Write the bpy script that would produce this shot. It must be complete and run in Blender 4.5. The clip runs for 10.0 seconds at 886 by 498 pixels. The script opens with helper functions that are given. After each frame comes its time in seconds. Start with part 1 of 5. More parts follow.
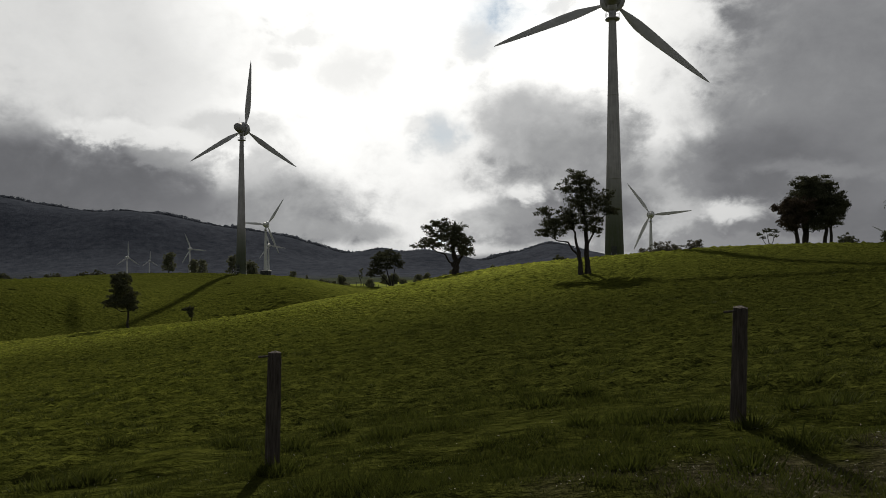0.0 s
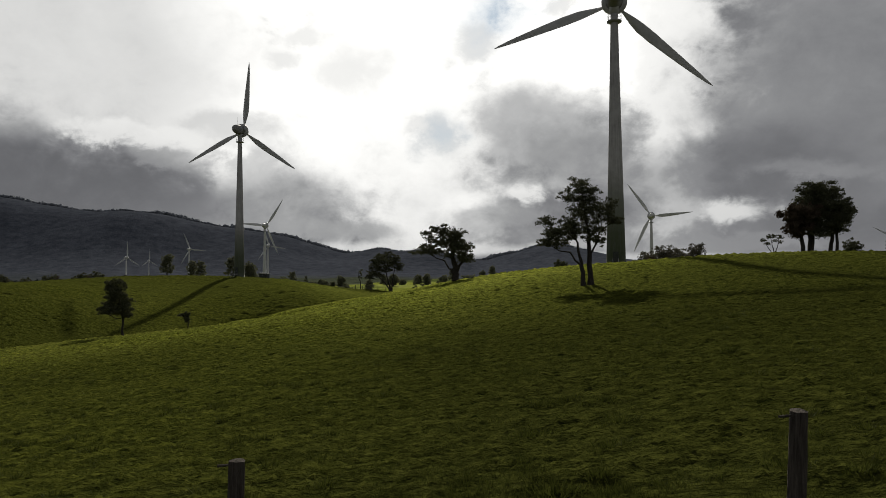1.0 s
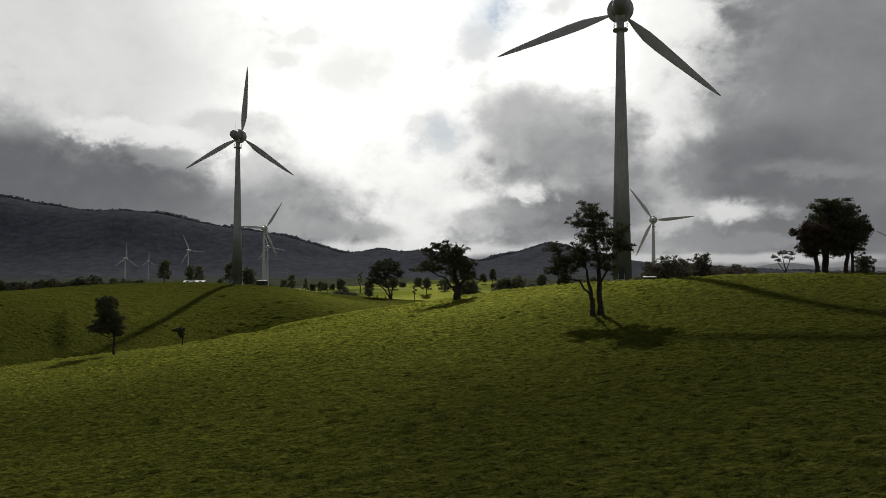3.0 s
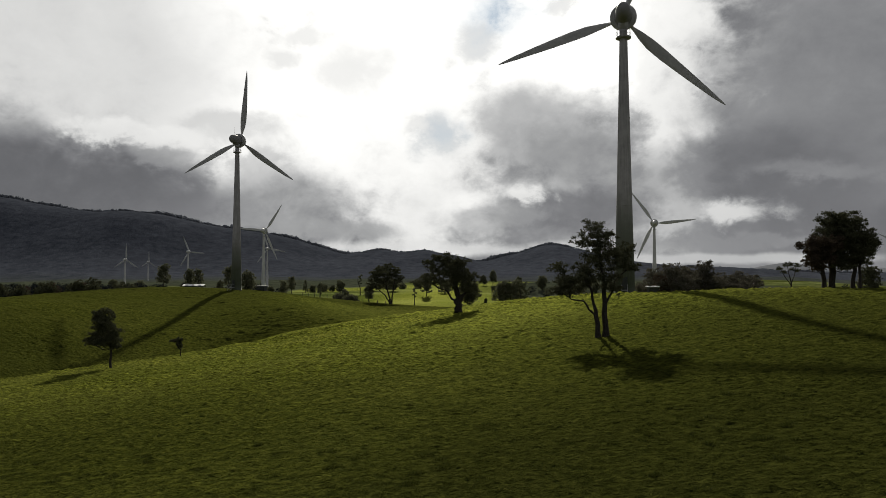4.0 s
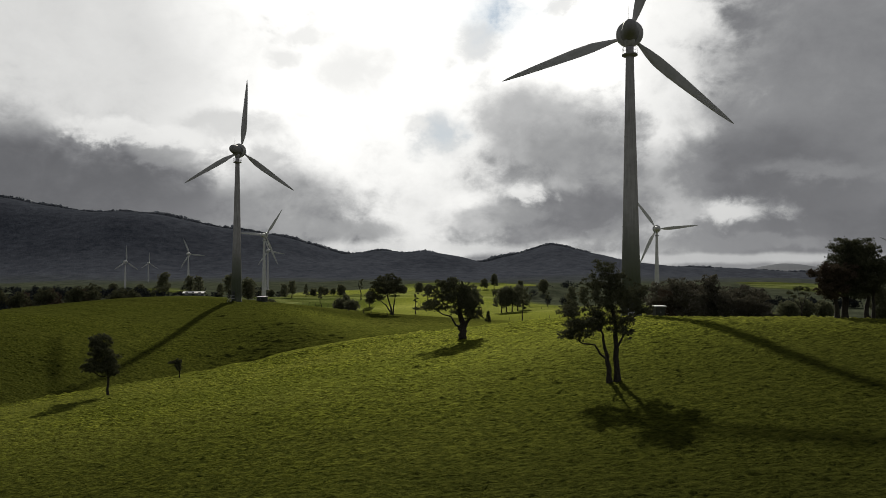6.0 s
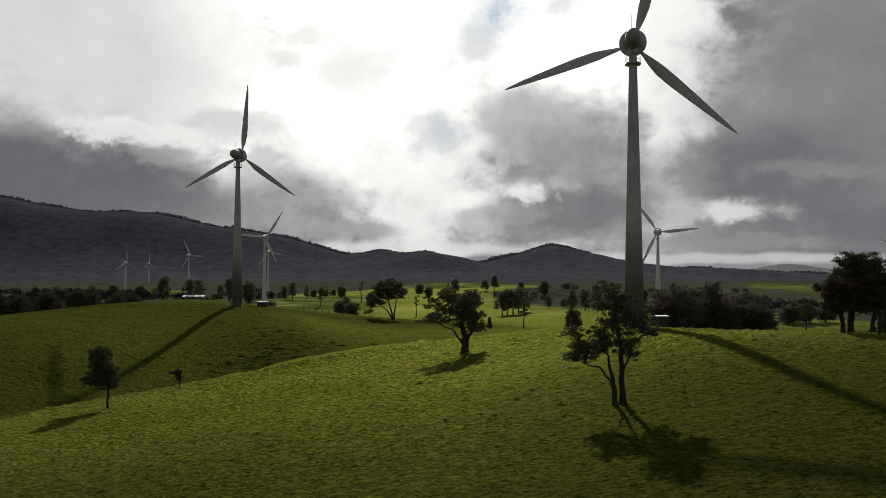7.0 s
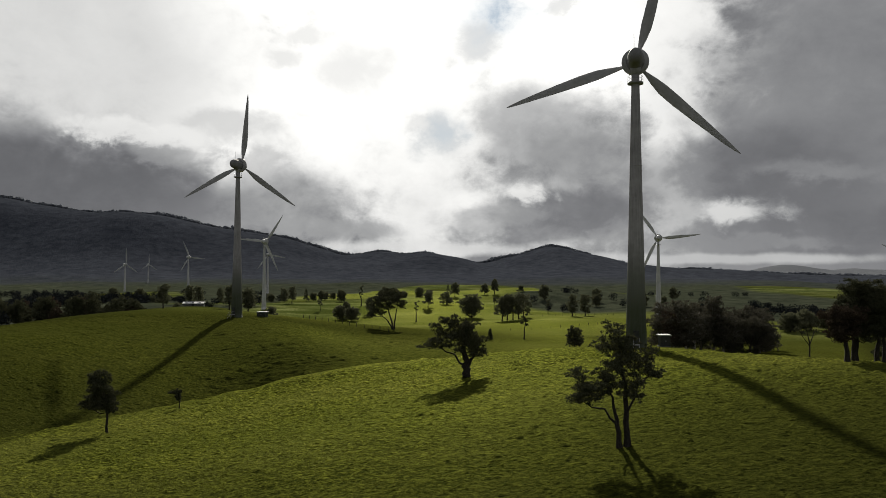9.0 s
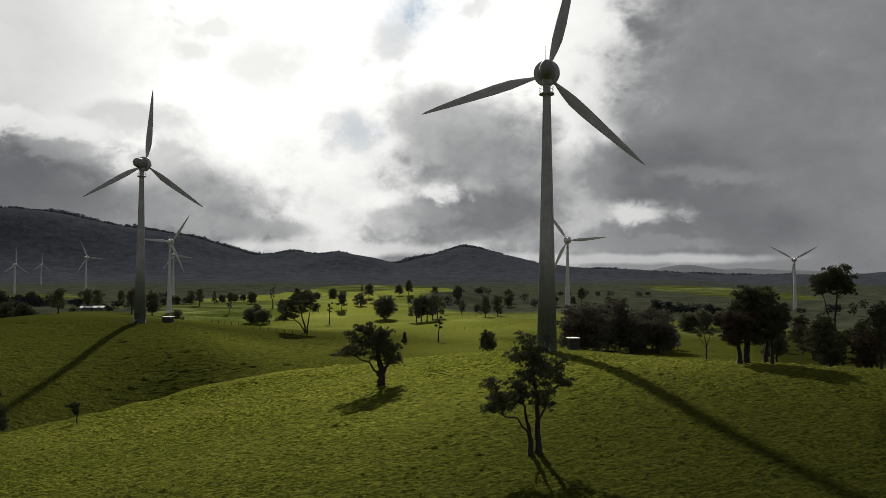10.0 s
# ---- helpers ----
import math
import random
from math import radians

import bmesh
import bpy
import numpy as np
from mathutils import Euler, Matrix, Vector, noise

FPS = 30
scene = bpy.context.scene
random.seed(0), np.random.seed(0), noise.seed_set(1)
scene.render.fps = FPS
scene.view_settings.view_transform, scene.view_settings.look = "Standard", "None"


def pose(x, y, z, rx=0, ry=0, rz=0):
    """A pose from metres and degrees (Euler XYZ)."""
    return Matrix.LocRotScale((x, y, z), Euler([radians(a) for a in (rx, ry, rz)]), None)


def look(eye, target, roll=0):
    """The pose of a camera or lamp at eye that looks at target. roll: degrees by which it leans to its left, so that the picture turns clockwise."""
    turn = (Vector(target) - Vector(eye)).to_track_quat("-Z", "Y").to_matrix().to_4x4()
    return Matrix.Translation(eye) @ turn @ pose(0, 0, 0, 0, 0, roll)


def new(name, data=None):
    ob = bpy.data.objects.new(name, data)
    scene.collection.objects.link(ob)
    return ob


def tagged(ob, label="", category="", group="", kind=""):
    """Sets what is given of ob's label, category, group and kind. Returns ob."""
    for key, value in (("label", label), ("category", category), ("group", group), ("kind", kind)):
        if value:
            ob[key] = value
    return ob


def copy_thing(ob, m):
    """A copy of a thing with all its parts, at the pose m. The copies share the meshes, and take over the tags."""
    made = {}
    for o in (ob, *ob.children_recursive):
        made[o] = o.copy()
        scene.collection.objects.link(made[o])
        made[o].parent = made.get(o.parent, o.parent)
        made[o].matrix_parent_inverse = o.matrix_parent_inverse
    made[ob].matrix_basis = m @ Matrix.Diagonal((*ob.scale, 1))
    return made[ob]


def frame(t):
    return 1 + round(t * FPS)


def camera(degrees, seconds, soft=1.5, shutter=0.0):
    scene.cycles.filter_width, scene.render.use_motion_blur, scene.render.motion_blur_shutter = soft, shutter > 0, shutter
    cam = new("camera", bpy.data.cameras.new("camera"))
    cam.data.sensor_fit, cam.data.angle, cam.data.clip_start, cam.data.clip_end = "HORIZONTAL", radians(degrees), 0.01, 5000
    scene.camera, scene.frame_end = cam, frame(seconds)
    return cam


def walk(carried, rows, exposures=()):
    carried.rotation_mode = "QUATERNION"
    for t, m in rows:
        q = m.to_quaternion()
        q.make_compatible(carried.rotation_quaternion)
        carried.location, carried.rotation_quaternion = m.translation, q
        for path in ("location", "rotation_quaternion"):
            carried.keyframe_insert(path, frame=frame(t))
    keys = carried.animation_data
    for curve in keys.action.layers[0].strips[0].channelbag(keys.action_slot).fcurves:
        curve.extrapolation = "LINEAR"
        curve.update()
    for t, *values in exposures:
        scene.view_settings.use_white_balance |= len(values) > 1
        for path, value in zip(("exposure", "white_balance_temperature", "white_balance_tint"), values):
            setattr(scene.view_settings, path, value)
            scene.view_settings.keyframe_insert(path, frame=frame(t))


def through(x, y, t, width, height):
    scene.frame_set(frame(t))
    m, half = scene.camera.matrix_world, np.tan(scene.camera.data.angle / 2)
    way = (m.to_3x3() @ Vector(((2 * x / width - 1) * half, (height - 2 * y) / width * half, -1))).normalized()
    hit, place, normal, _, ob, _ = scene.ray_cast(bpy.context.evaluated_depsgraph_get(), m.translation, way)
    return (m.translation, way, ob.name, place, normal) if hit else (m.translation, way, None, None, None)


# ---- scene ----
cam = camera(65.0, 10.0, soft=0.75)
# seconds, place in metres, yaw, pitch and roll in degrees
ROWS = [
    (0.0, 0.00, 0.00, 2.20, -0.00, 1.37, -0.14),
    (0.5, 0.02, 0.74, 2.74, -0.01, 1.355, -0.125),
    (1.0, 0.04, 1.49, 3.18, -0.02, 1.34, -0.11),
    (2.5, -0.09, 3.78, 4.89, -0.02, 1.32, -0.04),
    (4.5, -0.41, 6.21, 8.17, -0.02, 1.33, 0.03),
    (5.5, -0.63, 7.10, 9.90, 0.01, 1.31, 0.02),
    (7.5, -1.14, 8.35, 13.29, 0.05, 1.28, 0.08),
    (9.0, -1.29, 8.62, 15.61, 0.01, 1.28, 0.16),
    (9.1, -1.30, 8.60, 15.71, -0.18, 1.28, 0.16),
    (9.2, -1.32, 8.59, 15.81, -0.48, 1.28, 0.16),
    (9.3, -1.33, 8.57, 15.91, -1.05, 1.28, 0.16),
    (9.4, -1.35, 8.55, 16.01, -1.75, 1.28, 0.16),
    (9.5, -1.36, 8.53, 16.11, -2.62, 1.28, 0.16),
    (9.6, -1.37, 8.52, 16.22, -3.70, 1.28, 0.16),
    (9.7, -1.39, 8.50, 16.32, -4.90, 1.28, 0.16),
    (9.8, -1.40, 8.48, 16.42, -5.90, 1.28, 0.16),
    (9.9, -1.42, 8.47, 16.52, -6.60, 1.28, 0.16),
    (10.0, -1.43, 8.45, 16.62, -7.05, 1.28, 0.16),
]
walk(cam, [(t, pose(x, y, z, 90 + pitch, 0, yaw) @ pose(0, 0, 0, 0, 0, roll)) for t, x, y, z, yaw, pitch, roll in ROWS])

# ---- world, sun, exposure ----
SUN_ELEVATION = radians(29.5)   # the sun stands straight ahead, along +y
world = bpy.data.worlds.new("world")
scene.world = world
world.use_nodes = True
scene.view_settings.exposure = 0.0


class Nodes:
    """Short forms for building node trees."""

    def __init__(self, tree):
        self.tree = tree
        tree.nodes.clear()

    def add(self, kind, **inputs):
        n = self.tree.nodes.new(kind)
        for key, value in inputs.items():
            self.put(n.inputs[key.replace("_", " ")], value)
        return n

    def put(self, socket, value):
        if isinstance(value, bpy.types.NodeSocket):
            self.tree.links.new(value, socket)
        else:
            socket.default_value = value

    def math(self, op, a, b=0.0, c=0.0, clamp=False):
        n = self.tree.nodes.new("ShaderNodeMath")
        n.operation, n.use_clamp = op, clamp
        for i, v in enumerate((a, b, c)):
            self.put(n.inputs[i], v)
        return n.outputs[0]

    def mix(self, fac, a, b, blend="MIX"):
        n = self.tree.nodes.new("ShaderNodeMix")
        n.data_type, n.blend_type = "RGBA", blend
        self.put(n.inputs[0], fac)
        self.put(n.inputs[6], a if isinstance(a, bpy.types.NodeSocket) else (*a, 1))
        self.put(n.inputs[7], b if isinstance(b, bpy.types.NodeSocket) else (*b, 1))
        return n.outputs[2]

    def noise(self, vector, scale, detail=4.0, rough=0.55, distortion=0.0):
        n = self.tree.nodes.new("ShaderNodeTexNoise")
        for key, v in (("Vector", vector), ("Scale", scale), ("Detail", detail), ("Roughness", rough), ("Distortion", distortion)):
            self.put(n.inputs[key], v)
        return n.outputs["Fac"]

    def ramp(self, fac, stops):
        n = self.tree.nodes.new("ShaderNodeValToRGB")
        el = n.color_ramp.elements
        while len(el) < len(stops):
            el.new(0.5)
        for e, (pos, col) in zip(el, stops):
            e.position, e.color = pos, (*col, 1) if not isinstance(col, float) else (col, col, col, 1)
        self.put(n.inputs[0], fac)
        return n.outputs[0]

    def link(self, a, b):
        self.tree.links.new(a, b)


# clouds: bearing and height in degrees, half-widths, tone, how much they cover, softness of the rim; later ones stand in front
CLOUD_FIELDS = [
    (-11.2, 18.5, 27.5, 13.4, 0.90, 1.00, 0.36),
    (-8.5, 16.9, 17.7, 9.2, 1.06, 1.00, 0.34),
    (10.4, 18.5, 10.3, 6.2, 1.08, 1.00, 0.26),
    (-1.8, 6.4, 5.1, 6.9, 1.02, 0.80, 0.36),
    (18.3, 13.8, 2.9, 9.9, 0.98, 0.90, 0.34),
    (33.8, 11.5, 10.6, 12.4, 0.52, 0.97, 0.34),
    (24.3, 6.7, 7.3, 2.9, 0.43, 0.80, 0.28),
    (29.5, 2.8, 6.7, 2.0, 0.44, 0.70, 0.28),
    (-29.8, 6.2, 11.9, 3.6, 0.43, 1.00, 0.17),
    (-19.0, 4.3, 5.0, 2.2, 0.47, 0.70, 0.30),
    (-29.4, 16.1, 6.7, 4.1, 0.86, 0.60, 0.40),
    (-26.5, 15.5, 9.5, 6.0, 0.85, 0.75, 0.36),
]
CLOUD_BANKS = [
    (7.7, 11.1, 5.5, 3.1, 0.67, 0.82, 0.24),
    (10.9, 9.2, 3.1, 2.2, 0.58, 0.65, 0.26),
    (9.5, 4.4, 5.0, 1.7, 0.48, 0.95, 0.20),
    (4.5, 3.9, 3.7, 1.0, 0.66, 0.60, 0.30),
    (-13.0, 4.5, 3.8, 2.7, 0.58, 0.65, 0.32),
    (-9.0, 2.7, 5.4, 0.9, 0.64, 0.80, 0.28),
    (-17.3, 10.8, 3.4, 1.1, 0.78, 0.65, 0.34),
    (-23.5, 9.7, 5.1, 1.1, 0.94, 0.85, 0.20),
    (22.6, 4.0, 3.0, 0.9, 0.85, 1.00, 0.34),
    (17.8, 3.7, 1.5, 0.9, 0.74, 0.70, 0.30),
    (22.4, 1.8, 6.0, 0.6, 0.57, 0.70, 0.26),
    (21.6, 0.5, 10.4, 0.4, 0.76, 0.90, 0.30),
    (-1.1, 1.3, 8.8, 0.7, 0.90, 0.80, 0.28),
]
CLOUD_WISPS = [
    (-6.7, 15.9, 2.2, 2.1, 0.91, 0.6, 0.42),
    (-12.6, 16.4, 1.5, 0.8, 0.88, 0.6, 0.42),
    (-10.3, 18.7, 1.5, 0.7, 0.88, 0.5, 0.38),
    (3.0, 18.2, 2.0, 1.5, 0.86, 0.7, 0.4),
    (-0.7, 10.3, 1.3, 1.3, 0.86, 0.75, 0.4),
    (-1.8, 11.3, 1.4, 0.6, 0.88, 0.6, 0.36),
    (6.2, 5.9, 1.6, 0.9, 0.96, 0.85, 0.32),
    (10.0, 19.8, 1.1, 1.0, 0.84, 0.5, 0.34),
    (4.5, 9.2, 1.1, 0.7, 0.76, 0.6, 0.36),
    (-14.3, 8.2, 1.0, 1.3, 0.74, 0.6, 0.36),
    (-21.5, 8.2, 3.2, 0.8, 0.64, 0.6, 0.34),
    (28.1, 6.9, 4.0, 0.7, 0.58, 0.6, 0.38),
]
BLUE_GAPS = [(5.6, 20.9, 2.4, 1.5, 1.4), (-0.7, 10.6, 1.0, 1.1, 0.5), (3.2, 18.6, 1.6, 1.3, 0.22)]


def build_sky():
    n = Nodes(world.node_tree)
    way = n.add("ShaderNodeTexCoord").outputs["Generated"]
    xyz = n.add("ShaderNodeSeparateXYZ", Vector=way)
    flat = n.add("ShaderNodeMapping", Vector=way, Scale=(1, 1, 1.35)).outputs[0]

    def drift(place, size, detail, rough, distortion=0.0):
        return n.math("SUBTRACT", n.noise(n.add("ShaderNodeMapping", Vector=flat, Location=place).outputs[0], size, detail, rough, distortion), 0.5)

    w1, w2 = drift((0, 0, 0), 6.0, 8.0, 0.56), drift((7, 3, 5), 6.0, 8.0, 0.56)
    broad = drift((2, 9, 1), 2.2, 4.0, 0.5)
    fine = drift((4, 1, 8), 9.0, 9.0, 0.60, 0.25)
    wisp = drift((1, 6, 3), 22.0, 8.0, 0.62, 0.3)
    az = n.math("MULTIPLY", n.math("ARCTAN2", xyz.outputs[0], xyz.outputs[1]), 57.2958)
    el = n.math("MULTIPLY", n.math("ARCSINE", xyz.outputs[2]), 57.2958)
    az = n.math("MULTIPLY_ADD", w1, 9.0, az)
    el = n.math("MULTIPLY_ADD", w2, n.math("MULTIPLY_ADD", el, 0.32, 1.2, clamp=False), el)
    ragged = n.math("MULTIPLY_ADD", fine, 0.75, n.math("MULTIPLY", wisp, 0.45))
    shred = drift((5, 2, 6), 22.0, 8.0, 0.62, 0.3)
    az_torn, el_torn = n.math("MULTIPLY_ADD", shred, 4.0, az), n.math("MULTIPLY_ADD", wisp, 2.6, el)

    def puff(a, e, sa, se, torn=False):
        u = n.math("DIVIDE", n.math("SUBTRACT", az_torn if torn else az, a), sa)
        v = n.math("DIVIDE", n.math("SUBTRACT", el_torn if torn else el, e), se)
        d = n.math("ADD", n.math("MULTIPLY", u, u), n.math("MULTIPLY", v, v))
        return n.math("POWER", 2.0, n.math("MULTIPLY", d, -1.0))

    tone = n.math("MULTIPLY_ADD", broad, 0.30, 0.52)
    for a, e, sa, se, shade, cover, soft in CLOUD_FIELDS + CLOUD_BANKS + CLOUD_WISPS:
        body = n.math("MULTIPLY_ADD", ragged, 1.35 - soft, puff(a, e, sa, se, sa < 8))
        rim = n.add("ShaderNodeMapRange", Value=body, From_Min=0.5 - soft, From_Max=0.5 + soft, To_Max=cover)
        rim.interpolation_type = "SMOOTHSTEP"
        rim = rim.outputs[0]
        tone = n.math("ADD", n.math("MULTIPLY", tone, n.math("SUBTRACT", 1.0, rim)), n.math("MULTIPLY", rim, shade))
    # relief inside the clouds, lost where they glare
    relief = n.math("MULTIPLY", n.math("MULTIPLY_ADD", fine, 0.155, n.math("MULTIPLY", wisp, 0.07)), n.math("MULTIPLY_ADD", tone, -1.5, 1.75, clamp=True))
    tone = n.math("ADD", tone, relief)
    light = n.math("POWER", n.math("SMOOTH_MAX", tone, 0.38, 0.10), 2.2)
    tint = n.ramp(light, [(0.0, (0.96, 0.975, 1.07)), (0.35, (0.99, 1.0, 1.01)), (0.7, (1.0, 1.0, 0.985)), (1.0, (1.0, 0.995, 0.97))])
    cloud = n.mix(1.0, tint, n.add("ShaderNodeCombineColor", Red=light, Green=light, Blue=light).outputs[0], "MULTIPLY")
    sky = n.add("ShaderNodeTexSky")
    sky.sky_type, sky.sun_disc = "NISHITA", False
    sky.sun_elevation, sky.sun_rotation = SUN_ELEVATION, 0.0
    clear = n.mix(1.0, sky.outputs[0], (0.026, 0.034, 0.043), "MULTIPLY")
    gap = 0.0
    for a, e, sa, se, amount in BLUE_GAPS:
        gap = n.math("MULTIPLY_ADD", puff(a, e, sa, se, True), amount, gap)
    gap = n.math("MULTIPLY", gap, n.math("MULTIPLY_ADD", ragged, 3.5, 0.75, clamp=True), clamp=True)
    colour = n.mix(n.math("MULTIPLY", gap, 0.9), cloud, clear)
    back = n.add("ShaderNodeBackground", Color=colour, Strength=0.96)
    n.link(back.outputs[0], n.add("ShaderNodeOutputWorld").inputs[0])


build_sky()
sun = new("sun", bpy.data.lights.new("sun", "SUN"))
sun.data.energy, sun.data.angle, sun.data.color = 4.8, radians(1.3), (1.0, 0.93, 0.80)
sun.matrix_world = look((0, 100 * math.cos(SUN_ELEVATION), 100 * math.sin(SUN_ELEVATION)), (0, 0, 0))


# ---- materials ----
def material(name, build, roughness=0.8, specular=0.3, bump=0.0, sheen=0.0):
    """A Principled material; build(n, place) returns the colour, or the colour and a height for the relief."""
    m = bpy.data.materials.new(name)
    m.use_nodes = True
    n = Nodes(m.node_tree)
    place = n.add("ShaderNodeTexCoord").outputs["Object"]
    made = build(n, place)
    colour, height = made if isinstance(made, tuple) else (made, None)
    shader = n.add("ShaderNodeBsdfPrincipled", Roughness=roughness, Base_Color=colour)
    shader.inputs["Specular IOR Level"].default_value = specular
    if sheen:
        # the down of backlit blades: only on grazed turf
        cover = 1.0
        for name, amount in (("woodland", -1.0), ("shade_thatch", -1.0), ("soil", -1.0), ("haze_tint", -1.0)):
            kind = n.add("ShaderNodeAttribute")
            kind.attribute_name = name
            cover = n.math("MULTIPLY", cover, n.math("MULTIPLY_ADD", kind.outputs["Fac"], amount, 1.0))
        n.put(shader.inputs["Sheen Weight"], n.math("MULTIPLY", cover, sheen))
        n.put(shader.inputs["Sheen Roughness"], 0.3)
        n.put(shader.inputs["Sheen Tint"], (0.68, 0.79, 0.12, 1))
    relief = None
    if height is not None:
        relief = n.add("ShaderNodeBump", Strength=bump, Distance=1.0, Height=height).outputs[0]
        n.link(relief, shader.inputs["Normal"])
    surface = shader.outputs[0]
    if sheen:
        # blades lying over catch the low sun and shine towards it
        blade = n.add("ShaderNodeBsdfGlossy", Color=n.mix(1.0, colour, (5.6, 5.6, 5.6), "MULTIPLY"), Roughness=0.62, Normal=relief)
        both = n.add("ShaderNodeMixShader", Fac=n.math("MULTIPLY", cover, 0.08))
        n.link(surface, both.inputs[1])
        n.link(blade.outputs[0], both.inputs[2])
        surface = both.outputs[0]
    n.link(surface, n.add("ShaderNodeOutputMaterial").inputs[0])
    return m


def ground_colour(n, place):
    where = n.add("ShaderNodeNewGeometry").outputs["Position"]
    patch = n.noise(where, 0.035, 4.0, 0.6)
    tuft = n.noise(n.add("ShaderNodeMapping", Vector=where, Scale=(0.8, 1.05, 1.0)).outputs[0], 2.7, 5.0, 0.66)
    clump = n.noise(n.add("ShaderNodeMapping", Vector=where, Scale=(0.7, 1.0, 1.0)).outputs[0], 0.9, 3.0, 0.55)
    ledge = n.noise(n.add("ShaderNodeMapping", Vector=where, Scale=(0.16, 0.85, 0.85)).outputs[0], 1.0, 3.0, 0.6)
    rib = n.noise(n.add("ShaderNodeMapping", Vector=where, Scale=(1.25, 3.9, 2.6)).outputs[0], 1.0, 4.0, 0.6)
    grain = n.noise(where, 12.0, 4.0, 0.7)
    field = n.noise(n.add("ShaderNodeMapping", Vector=where, Scale=(0.6, 1.5, 1.0)).outputs[0], 0.014, 5.0, 0.6)
    # colour follows the relief: lit tips and shaded gaps of the tufts painted in
    grass = n.ramp(n.math("MULTIPLY_ADD", tuft, 0.40, n.math("MULTIPLY_ADD", rib, 0.50, n.math("MULTIPLY", clump, 0.1))), [(0.425, (0.011, 0.015, 0.003)), (0.49, (0.031, 0.036, 0.006)), (0.57, (0.085, 0.094, 0.013))])
    dry = n.ramp(grain, [(0.3, (0.060, 0.064, 0.014)), (0.7, (0.118, 0.118, 0.029))])
    grass = n.mix(n.ramp(patch, [(0.42, 0.0), (0.68, 0.35)]), grass, dry)
    grass = n.mix(n.ramp(field, [(0.44, 0.0), (0.58, 0.55)]), grass, (0.041, 0.047, 0.009))
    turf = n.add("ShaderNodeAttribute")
    turf.attribute_name = "shade_thatch"
    # dark turf tone: rank growth, with cloud shade painted into the colour
    shade_thatch = n.ramp(n.math("MULTIPLY_ADD", tuft, 0.6, n.math("MULTIPLY", grain, 0.4)), [(0.38, (0.007, 0.009, 0.002)), (0.63, (0.041, 0.045, 0.010))])
    grass = n.mix(turf.outputs["Fac"], grass, shade_thatch)
    bare = n.add("ShaderNodeAttribute")
    bare.attribute_name = "soil"
    grass = n.mix(n.math("MULTIPLY", bare.outputs["Fac"], 0.7), grass, n.ramp(grain, [(0.3, (0.014, 0.011, 0.008)), (0.7, (0.050, 0.042, 0.033))]))
    haze_tint = n.add("ShaderNodeAttribute")
    haze_tint.attribute_name = "haze_tint"
    # paler pasture tone that paints haze and glow over the far plain
    pale = n.ramp(n.math("MULTIPLY_ADD", n.noise(n.add("ShaderNodeMapping", Vector=where, Scale=(0.5, 1.6, 1.0)).outputs[0], 0.03, 6.0, 0.65), 0.8, n.math("MULTIPLY", clump, 0.2)), [(0.42, (0.034, 0.048, 0.012)), (0.5, (0.074, 0.091, 0.028)), (0.58, (0.165, 0.183, 0.072))])
    grass = n.mix(n.math("MULTIPLY", haze_tint.outputs["Fac"], n.ramp(field, [(0.40, 1.0), (0.58, 0.35)])), grass, pale)
    wood = n.add("ShaderNodeAttribute")
    wood.attribute_name = "woodland"
    # hill cover, its tone blued and lifted to paint in haze
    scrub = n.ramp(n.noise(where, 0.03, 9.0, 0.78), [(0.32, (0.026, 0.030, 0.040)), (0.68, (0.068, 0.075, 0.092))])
    # floor of the woods; also cloud shade painted over far pasture
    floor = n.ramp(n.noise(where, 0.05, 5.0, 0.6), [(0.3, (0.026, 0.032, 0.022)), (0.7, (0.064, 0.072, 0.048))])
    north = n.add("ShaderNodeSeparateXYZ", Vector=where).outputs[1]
    # aerial haze put into the colour: farthest ranges go pale grey-blue
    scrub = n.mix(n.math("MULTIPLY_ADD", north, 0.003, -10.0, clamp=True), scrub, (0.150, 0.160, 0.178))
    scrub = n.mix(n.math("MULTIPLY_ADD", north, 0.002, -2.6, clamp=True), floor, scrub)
    height = n.math("MULTIPLY_ADD", ledge, 0.08, n.math("MULTIPLY", clump, 0.26))
    height = n.math("ADD", height, n.math("MULTIPLY_ADD", tuft, 0.20, n.math("MULTIPLY_ADD", rib, 0.13, n.math("MULTIPLY", grain, 0.03))))
    terrace = n.noise(n.add("ShaderNodeMapping", Vector=where, Scale=(0.24, 0.50, 0.50)).outputs[0], 1.0, 3.0, 0.55)
    steep = n.math("MULTIPLY", turf.outputs["Fac"], n.math("MULTIPLY_ADD", north, 0.025, -2.75, clamp=True))
    height = n.math("MULTIPLY_ADD", n.math("MULTIPLY", terrace, 0.35), steep, height)
    # the far slopes are grazed shorter
    height = n.math("MULTIPLY", height, n.math("SUBTRACT", 1.0, n.math("MULTIPLY", n.math("MULTIPLY_ADD", north, 0.05, -6.6, clamp=True), 0.65)))
    canopy = n.math("MULTIPLY", n.noise(where, 0.09, 5.0, 0.7), n.math("MULTIPLY", wood.outputs["Fac"], 2.6))
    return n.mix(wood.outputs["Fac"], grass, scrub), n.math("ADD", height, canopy)


